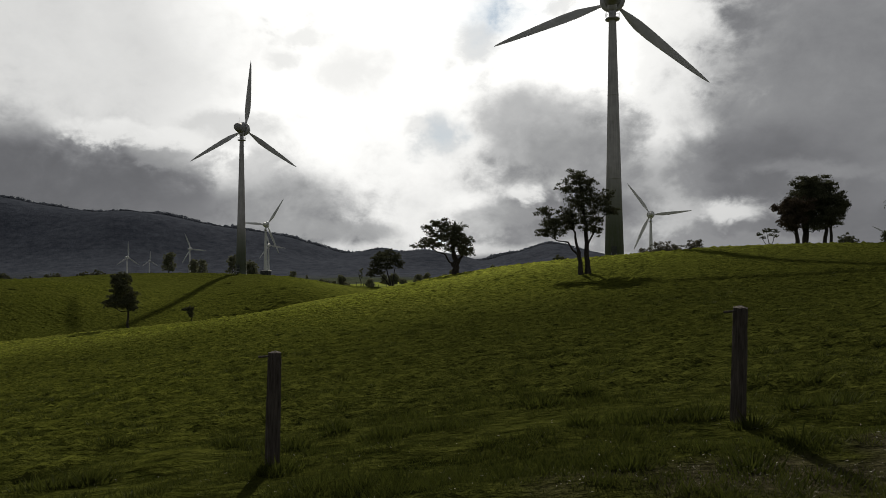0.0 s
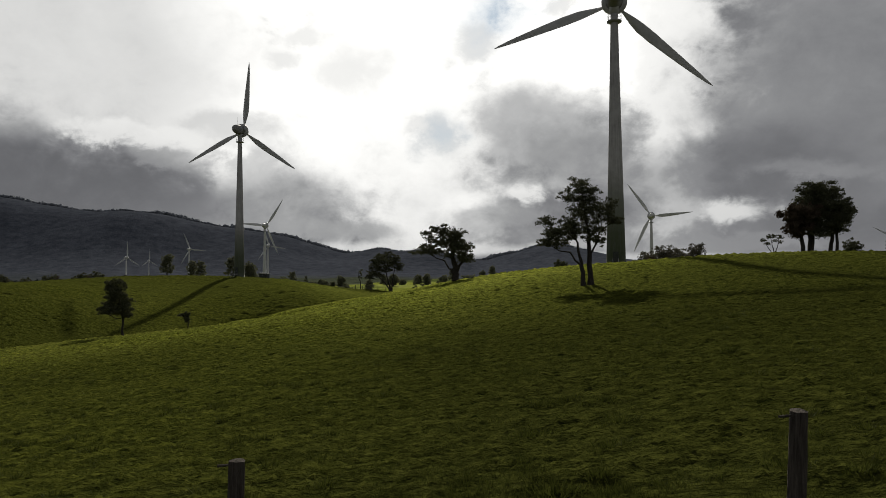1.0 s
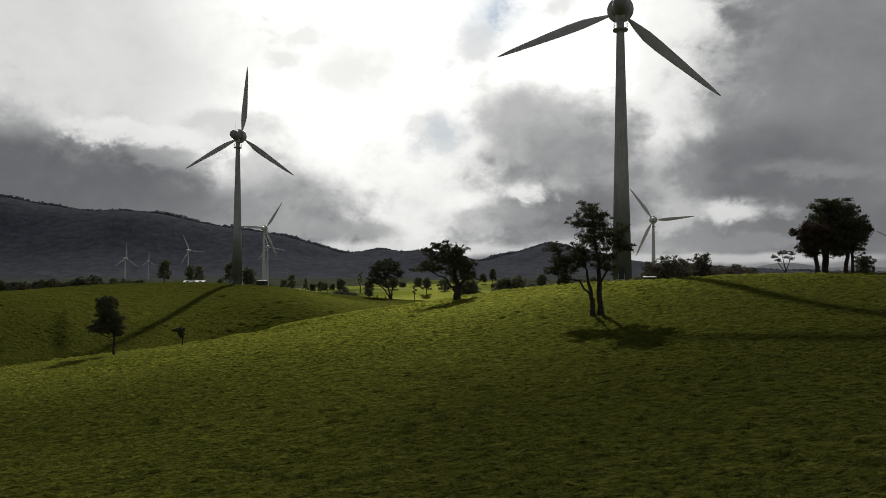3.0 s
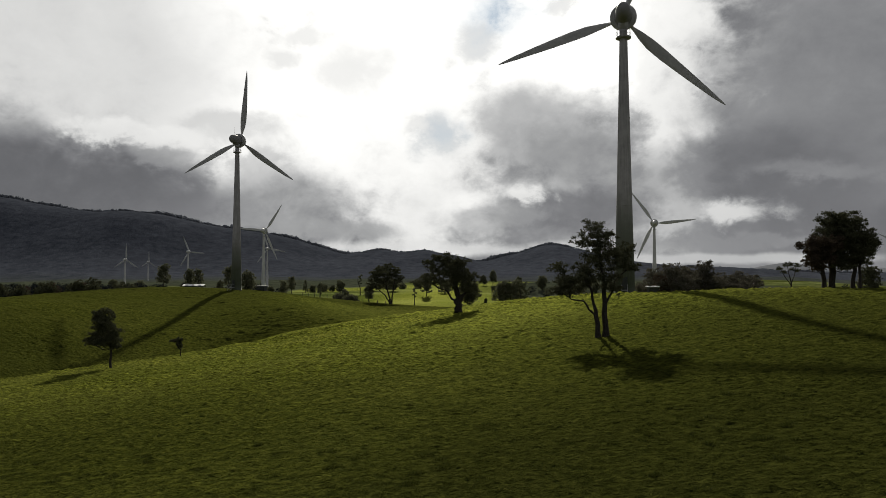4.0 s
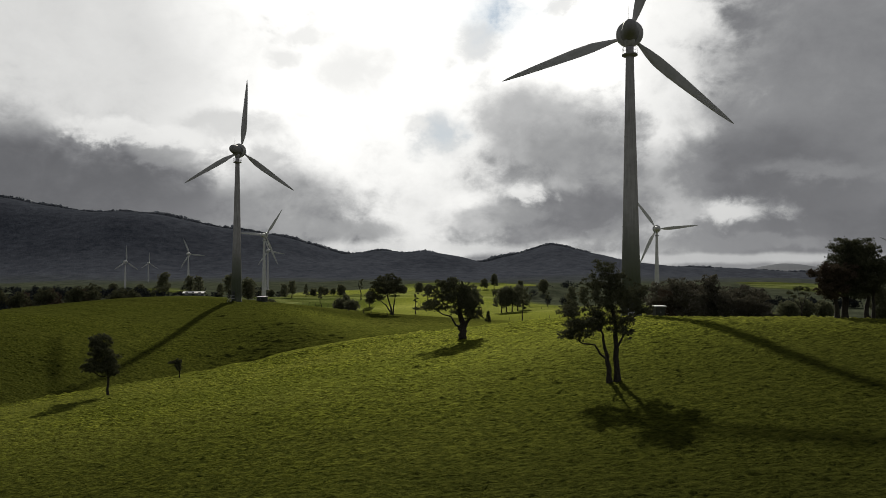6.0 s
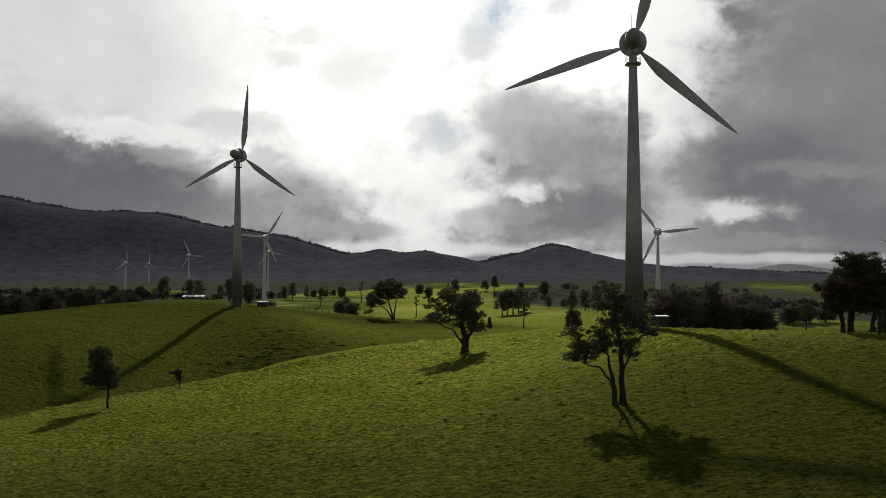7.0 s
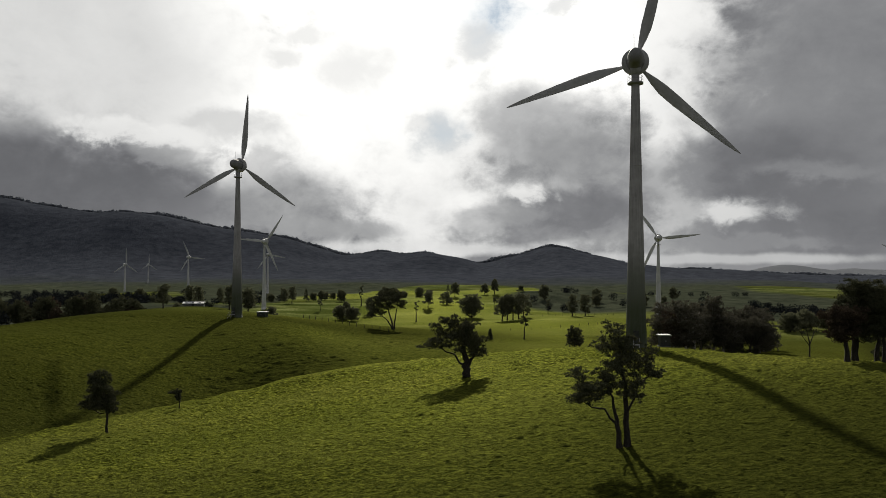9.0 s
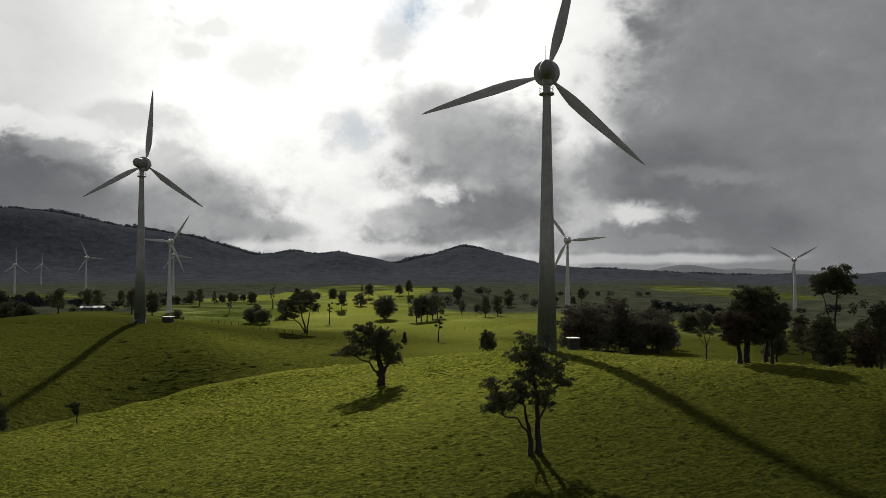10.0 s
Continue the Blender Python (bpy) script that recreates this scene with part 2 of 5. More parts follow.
def leaf_material(name, dark, lit, through=0.3, gloss=0.2, patch=0.7):
    m = bpy.data.materials.new(name)
    m.use_nodes = True
    n = Nodes(m.node_tree)
    geo = n.add("ShaderNodeNewGeometry")
    fac = n.math("MULTIPLY_ADD", geo.outputs["Random Per Island"], 0.6, n.math("MULTIPLY", n.noise(geo.outputs["Position"], patch, 2.0), 0.5))
    colour = n.mix(fac, dark, lit)
    face = n.add("ShaderNodeBsdfPrincipled", Base_Color=colour, Roughness=0.65)
    face.inputs["Specular IOR Level"].default_value = gloss
    glow = n.add("ShaderNodeBsdfTranslucent", Color=colour)
    both = n.add("ShaderNodeMixShader", Fac=through)
    n.link(face.outputs[0], both.inputs[1])
    n.link(glow.outputs[0], both.inputs[2])
    n.link(both.outputs[0], n.add("ShaderNodeOutputMaterial").inputs[0])
    return m


def bark_colour(n, place):
    stretched = n.add("ShaderNodeMapping", Vector=place, Scale=(6, 6, 1.2)).outputs[0]
    grain = n.noise(stretched, 2.5, 6.0, 0.65)
    return n.ramp(grain, [(0.3, (0.018, 0.016, 0.014)), (0.7, (0.065, 0.058, 0.050))]), grain


def tower_colour(n, place):
    z = n.add("ShaderNodeSeparateXYZ", Vector=place).outputs[2]
    streak = n.noise(n.add("ShaderNodeMapping", Vector=place, Scale=(3, 3, 0.12)).outputs[0], 1.6, 5.0, 0.6)
    stain = n.noise(place, 0.5, 5.0, 0.65)
    base = n.ramp(n.math("MULTIPLY", z, 1 / 46), [(0.0, (0.045, 0.058, 0.030)), (0.14, (0.075, 0.090, 0.052)), (0.25, (0.19, 0.20, 0.175)), (0.38, (0.41, 0.40, 0.41))])
    return n.mix(n.ramp(n.math("MULTIPLY", streak, n.math("MULTIPLY", stain, 2.0)), [(0.3, 0.0), (0.75, 0.5)]), base, (0.12, 0.125, 0.115))


def paint_colour(n, place):
    return n.ramp(n.noise(place, 0.8, 5.0, 0.65), [(0.3, (0.32, 0.325, 0.325)), (0.7, (0.47, 0.465, 0.475))])


def post_colour(n, place):
    grain = n.noise(n.add("ShaderNodeMapping", Vector=place, Scale=(20, 20, 1.5)).outputs[0], 2.0, 6.0, 0.7)
    return n.ramp(grain, [(0.3, (0.026, 0.022, 0.019)), (0.7, (0.125, 0.108, 0.092))]), grain


def plain(low, high, scale=3.0):
    return lambda n, place: n.ramp(n.noise(place, scale, 5.0, 0.65), [(0.3, low), (0.7, high)])


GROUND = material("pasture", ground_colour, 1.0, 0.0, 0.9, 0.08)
# rank grass, its colour also lowered to stand for cloud shade
SHADED_RANK_BLADES = leaf_material("shaded_rank_blade", (0.007, 0.011, 0.002), (0.064, 0.074, 0.015), 0.35, 0.03, 1.3)
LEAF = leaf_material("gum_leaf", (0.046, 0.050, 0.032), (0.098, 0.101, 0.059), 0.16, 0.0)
# lighter copy of the gum leaf for far trees, painting in haze
LEAF_FARM_HAZE = leaf_material("hazy_tree_leaf", (0.066, 0.072, 0.046), (0.15, 0.155, 0.095), 0.35, 0.0)
LEAF_RUST = leaf_material("rust_leaf", (0.042, 0.036, 0.027), (0.090, 0.068, 0.049), 0.12, 0.0)
STRAW = leaf_material("dry_stalk", (0.03, 0.026, 0.017), (0.22, 0.20, 0.15), 0.3, 0.5, 2.0)
LEAF_WOOD = leaf_material("wood_leaf", (0.055, 0.054, 0.040), (0.135, 0.126, 0.096), 0.2, 0.0)
LEAF_FAR = leaf_material("forest_leaf", (0.020, 0.023, 0.024), (0.034, 0.038, 0.039), 0.0, 0.0)
# crest trees far paler than real leaves: distance haze painted in
LEAF_HILL_HAZE = leaf_material("hazy_hill_leaf", (0.20, 0.215, 0.245), (0.29, 0.31, 0.345), 0.35, 0.0)
BARK = material("bark", bark_colour, 0.9, 0.1, 0.4)
PALE_BARK = material("pale_bark", plain((0.20, 0.18, 0.165), (0.42, 0.39, 0.36), 2.0), 0.9, 0.1, 0.0)
TOWER = material("tower_paint", tower_colour, 0.75, 0.12)
# brighter copy of the turbine paint, distant ones lifted for haze
HAZE_PAINT = material("hazy_gelcoat", plain((0.47, 0.48, 0.475), (0.60, 0.605, 0.60), 0.6), 0.5, 0.3)
PAINT = material("grey_gelcoat", paint_colour, 0.6, 0.2)
DARK_PAINT = material("dark_gelcoat", plain((0.17, 0.17, 0.172), (0.27, 0.27, 0.273), 0.8), 0.6, 0.2)
STEEL = material("galvanised_steel", plain((0.18, 0.18, 0.18), (0.32, 0.32, 0.31)), 0.5, 0.5)
POST = material("weathered_timber", post_colour, 0.95, 0.1, 0.5)
DARK_WALL = material("dark_kiosk_wall", plain((0.025, 0.03, 0.025), (0.05, 0.055, 0.05)), 0.7)
GREY_WALL = material("grey_kiosk_wall", plain((0.08, 0.085, 0.08), (0.14, 0.145, 0.14)), 0.7)
PALE_WALL = material("pale_stucco", plain((0.42, 0.41, 0.38), (0.60, 0.59, 0.55)), 0.8)
ROOF = material("zinc_roof", plain((0.68, 0.68, 0.68), (0.82, 0.82, 0.81)), 0.45, 0.5)
GLASS = material("dark_pane", plain((0.02, 0.02, 0.025), (0.04, 0.04, 0.045)), 0.1, 0.5)


# ---- helpers for meshes ----
def mesh_object(name, verts, faces, mat, smooth=False):
    me = bpy.data.meshes.new(name)
    me.from_pydata(verts, [], faces)
    me.materials.append(mat)
    if smooth:
        me.polygons.foreach_set("use_smooth", [True] * len(me.polygons))
    me.update()
    return new(name, me)


def part(name, verts, faces, mat, parent, label="", smooth=False):
    ob = mesh_object(name, verts, faces, mat, smooth)
    ob.parent = parent
    return tagged(ob, label)


def part_bm(name, bm, mat, parent, label="", smooth=False):
    me = bpy.data.meshes.new(name)
    bm.to_mesh(me)
    bm.free()
    me.materials.append(mat)
    if smooth:
        me.polygons.foreach_set("use_smooth", [True] * len(me.polygons))
    ob = new(name, me)
    ob.parent = parent
    return tagged(ob, label)


def box_bm(sx, sy, sz, x=0, y=0, z=0, bevel=0.02):
    """A box that stands at z, with eased edges."""
    bm = bmesh.new()
    bmesh.ops.create_cube(bm, size=1, matrix=Matrix.LocRotScale((x, y, z + sz / 2), None, (sx, sy, sz)))
    if bevel:
        bmesh.ops.bevel(bm, geom=bm.edges[:], offset=bevel, segments=1, affect="EDGES")
    return bm


def lathe(profile, sides, turn=None):
    """Rings (radius, height) turned about z."""
    verts, faces = [], []
    for r, z in profile:
        for k in range(sides):
            a = 2 * math.pi * k / sides
            v = Vector((r * math.cos(a), r * math.sin(a), z))
            verts.append(tuple(turn @ v) if turn else tuple(v))
    for i in range(len(profile) - 1):
        for k in range(sides):
            k2 = (k + 1) % sides
            faces.append((i * sides + k, i * sides + k2, (i + 1) * sides + k2, (i + 1) * sides + k))
    faces.append(tuple(range(sides - 1, -1, -1)))
    faces.append(tuple((len(profile) - 1) * sides + k for k in range(sides)))
    return verts, faces


def tube(verts, faces, path, radii, sides=6):
    """A tapered tube along a path, added to verts and faces."""
    start, side = len(verts), Vector((1, 0.13, 0.07))
    for i, (p, r) in enumerate(zip(path, radii)):
        d = (path[min(i + 1, len(path) - 1)] - path[max(i - 1, 0)]).normalized()
        u = (side - d * side.dot(d)).normalized()
        w = d.cross(u)
        for k in range(sides):
            a = 2 * math.pi * k / sides
            verts.append(tuple(p + u * (r * math.cos(a)) + w * (r * math.sin(a))))
    for i in range(len(path) - 1):
        for k in range(sides):
            k2 = (k + 1) % sides
            a = start + i * sides
            faces.append((a + k, a + k2, a + sides + k2, a + sides + k))
    faces.append(tuple(start + (len(path) - 1) * sides + k for k in range(sides)))


# ---- the lie of the land ----
# swells: centre x, y, half-lengths, turn, height
SWELLS = [
    (67, 40, 126, 182, -0.12, 19.15),
    (43, 86, 19, 23, -1.15, 1.80),
    (-96, 239, 84, 73, 0.17, 14.03),
    (-83, 101, 20, 42, -0.60, -4.27),
    (11, 102, 30, 46, -0.35, 3.56),
    (12, 231, 57, 64, -0.01, 1.54),
    (-32, 171, 49, 18, -1.04, 5.68),
    (130, 56, 53, 33, 0.08, 12.13),
    (-117, 136, 62, 61, 0.09, 10.92),
    (-11, -20, 57, 38, -0.16, 2.94),
    (-50, 152, 33, 43, -1.00, -3.80),
    (24, 150, 25, 56, 0.39, 2.63),
    (-114, 332, 46, 52, -0.01, 9.90),
    (94, 136, 45, 50, -0.01, -1.52),
    (-40, 137, 29, 6, 0.46, 1.38),
    (480, 980, 100, 60, 0.0, 6.0),
    (60, 640, 120, 45, 0.2, 6.0),
    (-40, 520, 90, 35, -0.2, 4.0),
]
# hill ranges: bearing line x, distance y, half-width, half-depth, height
RANGES = [
    (-2252, 2600, 404, 480, 332),
    (-1595, 2600, 398, 480, 287),
    (-1127, 2600, 234, 480, 114),
    (-825, 2600, 327, 480, 158),
    (-511, 2600, 201, 480, 62),
    (-227, 2600, 109, 480, 53),
    (-67, 2600, 80, 480, 31),
    (145, 2600, 79, 480, -25),
    (396, 2600, 76, 480, 25),
    (276, 2600, 413, 480, 101),
    (844, 2600, 254, 480, 30),
    (1897, 2600, 559, 480, 29),
    (1500, 4200, 900, 300, 22),
    (2120, 4300, 190, 300, 40),
    (2600, 4300, 260, 300, 34),
    (2300, 2300, 260, 300, 35),
]


def lattice(ix, iy, seed):
    h = np.sin(ix * 127.1 + iy * 311.7 + seed * 74.7) * 43758.5453
    return h - np.floor(h)


def soft_noise(x, y, size, seed=0):
    x, y = np.asarray(x, float) / size, np.asarray(y, float) / size
    ix, iy = np.floor(x), np.floor(y)
    u, v = x - ix, y - iy
    u, v = u * u * (3 - 2 * u), v * v * (3 - 2 * v)
    a = lattice(ix, iy, seed) * (1 - u) + lattice(ix + 1, iy, seed) * u
    b = lattice(ix, iy + 1, seed) * (1 - u) + lattice(ix + 1, iy + 1, seed) * u
    return a * (1 - v) + b * v - 0.5


def past_brow(x, y):
    """How far a place lies behind the brow of the near hill, in metres."""
    return y - 138 + np.where(x < -23, 0.017, 0.006) * (x + 23) ** 2


def ground_height(x, y):
    x, y = np.asarray(x, float), np.asarray(y, float)
    d = np.hypot(x, y)
    z = -16 - 0.0085 * np.clip(d - 350, 0, 3200)
    for cx, cy, sx, sy, turn, h in SWELLS:
        c, s = math.cos(turn), math.sin(turn)
        u, v = (x - cx) * c + (y - cy) * s, (y - cy) * c - (x - cx) * s
        z = z + h * np.exp(-(u / sx) ** 2 - (v / sy) ** 2)
    for cx, cy, sx, sy, h in RANGES:
        z = z + 0.965 * h * np.exp(-((x - cx) / sx) ** 2 - ((y - cy) / sy) ** 2)
    # a gully behind the brow of the near hill
    v = past_brow(x, y)
    drop = np.clip(v / 9, 0, 1)
    z = z - 4.6 * drop * drop * (3 - 2 * drop) * np.exp(-(np.clip(v - 9, 0, None) / 20) ** 2 - ((x + 27) / np.where(x < -27, 36, 44)) ** 4)
    far = np.clip((d - 250) / 500, 0, 1)
    z = z + np.clip((d - 260) / 150, 0, 1) * 8.0 * soft_noise(x, y, 85, 8)
    z = z + far * 7 * soft_noise(x, y, 170, 3) + np.clip((d - 1500) / 800, 0, 1) * 34 * soft_noise(x, y, 260, 5)
    z = z + np.clip((75 - d) / 50, 0, 1) * (0.12 * soft_noise(x, y, 3.1, 1) + np.clip((40 - d) / 25, 0, 1) * 0.16 * soft_noise(x * 0.7, y * 1.2, 0.9, 2))
    return z


def on_ground(x, y, sink=0.0):
    return (x, y, float(ground_height(x, y)) - sink)


def woodland_shade_share(x, y):
    """1 where forest or scrub covers the land, or the plain is darkened for cloud shade; 0 where it is pasture."""
    d = np.hypot(x, y)
    edge = np.maximum(640 + 800 * soft_noise(x, y, 420, 11) + 260 * soft_noise(x, y, 120, 12), 590) - 95 * np.clip((x - 50) / 50, 0, 1) - 60 * np.clip((x - 110) / 150, 0, 1) - 190 * np.clip((-x - 90) / 90, 0, 1)
    wood = np.clip((d - edge) / 30, 0, 1)
    for fx, fy, sx, sy in FIELDS:
        wood = wood * np.clip((((x - fx) / sx) ** 2 + ((y - fy) / sy) ** 2 - 1) * 6, 0, 1)
    return wood


def rank_shade_share(x, y):
    """How far the turf is darkened, for rank growth and painted cloud shade; it thins out up the hill."""
    # knoll and hollow behind the brow, darkened in place of cloud shade
    brow_shade = np.clip((past_brow(x, y) - 1) / 4, 0, 1) * np.clip((50 - x) / 40, 0, 1) * np.clip((470 - y) / 150, 0, 1)
    brow_shade = brow_shade * np.clip(0.66 + 0.4 * soft_noise(x, y, 45, 44) - 0.001 * (x + 40), 0, 1)
    # the dale past the crest, darkened in place of shade
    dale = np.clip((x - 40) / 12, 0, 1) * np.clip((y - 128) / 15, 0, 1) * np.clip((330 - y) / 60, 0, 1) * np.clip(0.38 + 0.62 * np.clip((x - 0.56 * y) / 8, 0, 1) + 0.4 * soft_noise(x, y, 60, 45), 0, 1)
    return np.maximum(np.maximum(brow_shade, dale), 0.96 * np.clip((78 - y + 26 * soft_noise(x, y, 35, 41) + 0.42 * np.clip(x, 0, 30)) / 46, 0, 1) * (1 - 0.3 * np.clip(-x / 10, 0, 1) * np.clip((55 - y) / 20, 0, 1)))


def soil_share(x, y):
    """Bare, trodden earth in a strip along the fence."""
    off = np.abs(y - 6.7 - 0.08 * (x - 3) + 0.9 * soft_noise(x, y, 1.6, 52))
    return np.clip((0.85 - off) / 0.3, 0, 1) * np.clip((x - 0.6) / 0.8, 0, 1) * np.clip((14 - x) / 3, 0, 1) * np.clip(0.75 + 2.2 * soft_noise(x, y, 0.8, 53), 0, 1)


def haze_share(x, y):
    """How far the green out on the plain is paled, haze painted into the colour with distance."""
    d = np.hypot(x, y)
    return np.clip((d - 250) / 300, 0, 1) * np.clip(0.74 + 1.3 * soft_noise(x, y, 130, 31) + 0.5 * soft_noise(x, y, 40, 32), 0, 0.95)


# far pastures left bright between the woods and the darkened plain: centre and half-lengths
FIELDS = [(15, 1000, 110, 330), (-50, 700, 110, 190), (480, 900, 75, 190), (-330, 745, 50, 75), (-160, 600, 75, 90)]


GRID = 7.0 * np.sinh(np.linspace(-1, 1, 441) * np.arcsinh(4700 / 7.0))   # lines of the ground mesh, closest near the fence
GRID_HEIGHT = ground_height(*np.meshgrid(GRID, GRID + 14.0))


def turf_height(x, y):
    """Height of the ground mesh itself, between its lines."""
    i = np.clip(np.searchsorted(GRID, x) - 1, 0, len(GRID) - 2)
    j = np.clip(np.searchsorted(GRID, y - 14.0) - 1, 0, len(GRID) - 2)
    u, v = (x - GRID[i]) / (GRID[i + 1] - GRID[i]), (y - 14.0 - GRID[j]) / (GRID[j + 1] - GRID[j])
    low = GRID_HEIGHT[j, i] * (1 - u) + GRID_HEIGHT[j, i + 1] * u
    return low * (1 - v) + (GRID_HEIGHT[j + 1, i] * (1 - u) + GRID_HEIGHT[j + 1, i + 1] * u) * v


def build_ground():
    count = len(GRID)
    gx, gy = np.meshgrid(GRID, GRID + 14.0)
    gz = GRID_HEIGHT
    verts = np.stack([gx, gy, gz], -1).reshape(-1, 3)
    i = np.arange(count * count).reshape(count, count)
    faces = np.stack([i[:-1, :-1], i[:-1, 1:], i[1:, 1:], i[1:, :-1]], -1).reshape(-1, 4)
    me = bpy.data.meshes.new("ground")
    me.vertices.add(len(verts))
    me.vertices.foreach_set("co", verts.ravel())
    me.loops.add(faces.size)
    me.loops.foreach_set("vertex_index", faces.ravel())
    me.polygons.add(len(faces))
    me.polygons.foreach_set("loop_start", np.arange(len(faces)) * 4)
    me.polygons.foreach_set("use_smooth", np.ones(len(faces), bool))
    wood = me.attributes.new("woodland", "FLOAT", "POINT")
    wood.data.foreach_set("value", woodland_shade_share(gx, gy).ravel())
    shade_thatch = me.attributes.new("shade_thatch", "FLOAT", "POINT")
    shade_thatch.data.foreach_set("value", rank_shade_share(gx, gy).ravel())
    soil = me.attributes.new("soil", "FLOAT", "POINT")
    soil.data.foreach_set("value", soil_share(gx, gy).ravel())
    haze_tint = me.attributes.new("haze_tint", "FLOAT", "POINT")
    haze_tint.data.foreach_set("value", haze_share(gx, gy).ravel())
    me.materials.append(GROUND)
    me.update(calc_edges=True)
    tagged(new("ground", me), "rolling green pasture running out to dark wooded hills", "ground", kind="structure")


build_ground()


def facets(name, verts, faces, mat):
    """A smooth mesh from arrays of places and triangles."""
    me = bpy.data.meshes.new(name)
    me.vertices.add(len(verts))
    me.vertices.foreach_set("co", np.asarray(verts, np.float32).ravel())
    me.loops.add(faces.size)
    me.loops.foreach_set("vertex_index", faces.ravel())
    me.polygons.add(len(faces))
    me.polygons.foreach_set("loop_start", np.arange(len(faces)) * 3)
    me.polygons.foreach_set("use_smooth", np.ones(len(faces), bool))
    me.materials.append(mat)
    me.update(calc_edges=True)
    return me


def shards(name, corners, sides, mat, label, category):
    """Many small flat pieces in one mesh of kind stuff; corners: array (pieces * sides, 3)."""
    me = bpy.data.meshes.new(name)
    total = len(corners)
    me.vertices.add(total)
    me.vertices.foreach_set("co", corners.astype(np.float32).ravel())
    me.loops.add(total)
    me.loops.foreach_set("vertex_index", np.arange(total))
    me.polygons.add(total // sides)
    me.polygons.foreach_set("loop_start", np.arange(0, total, sides))
    me.materials.append(mat)
    me.update(calc_edges=True)
    return tagged(new(name, me), label, category, kind="stuff")


# ---- wind turbines ----
AXIS = 15.0   # degrees to the right of straight ahead, where all rotors face


def build_blade(name, parent, angle, paint):
    stations = [(1.3, 0.46, 0.44, 26), (2.4, 0.62, 0.46, 24), (4.2, 1.30, 0.38, 19), (6.2, 1.78, 0.33, 14), (9.0, 1.78, 0.26, 10),
                (12.5, 1.48, 0.19, 7), (16.0, 1.12, 0.13, 4), (19.0, 0.78, 0.08, 2), (21.2, 0.36, 0.05, 1), (22.0, 0.08, 0.02, 0)]
    sides, verts, faces = 12, [], []
    for r, chord, thick, twist in stations:
        c, s = math.cos(radians(twist)), math.sin(radians(twist))
        for k in range(sides):
            a = 2 * math.pi * k / sides
            u = chord * (0.5 * math.cos(a) + 0.16)
            v = 0.5 * thick * math.sin(a) * (0.55 + 0.45 * math.cos(a) if chord > 0.7 else 1.0)
            verts.append((u * c - v * s, u * s + v * c, r))
    n = len(stations)
    for i in range(n - 1):
        for k in range(sides):
            k2 = (k + 1) % sides
            faces.append((i * sides + k, i * sides + k2, (i + 1) * sides + k2, (i + 1) * sides + k))
    faces += [tuple(range(sides - 1, -1, -1)), tuple((n - 1) * sides + k for k in range(sides))]
    blade = part(name, verts, faces, paint, parent, "", True)
    blade.matrix_local = Matrix.Translation((0, 2.0, 46)) @ Matrix.Rotation(radians(angle), 4, "Y")
    return blade


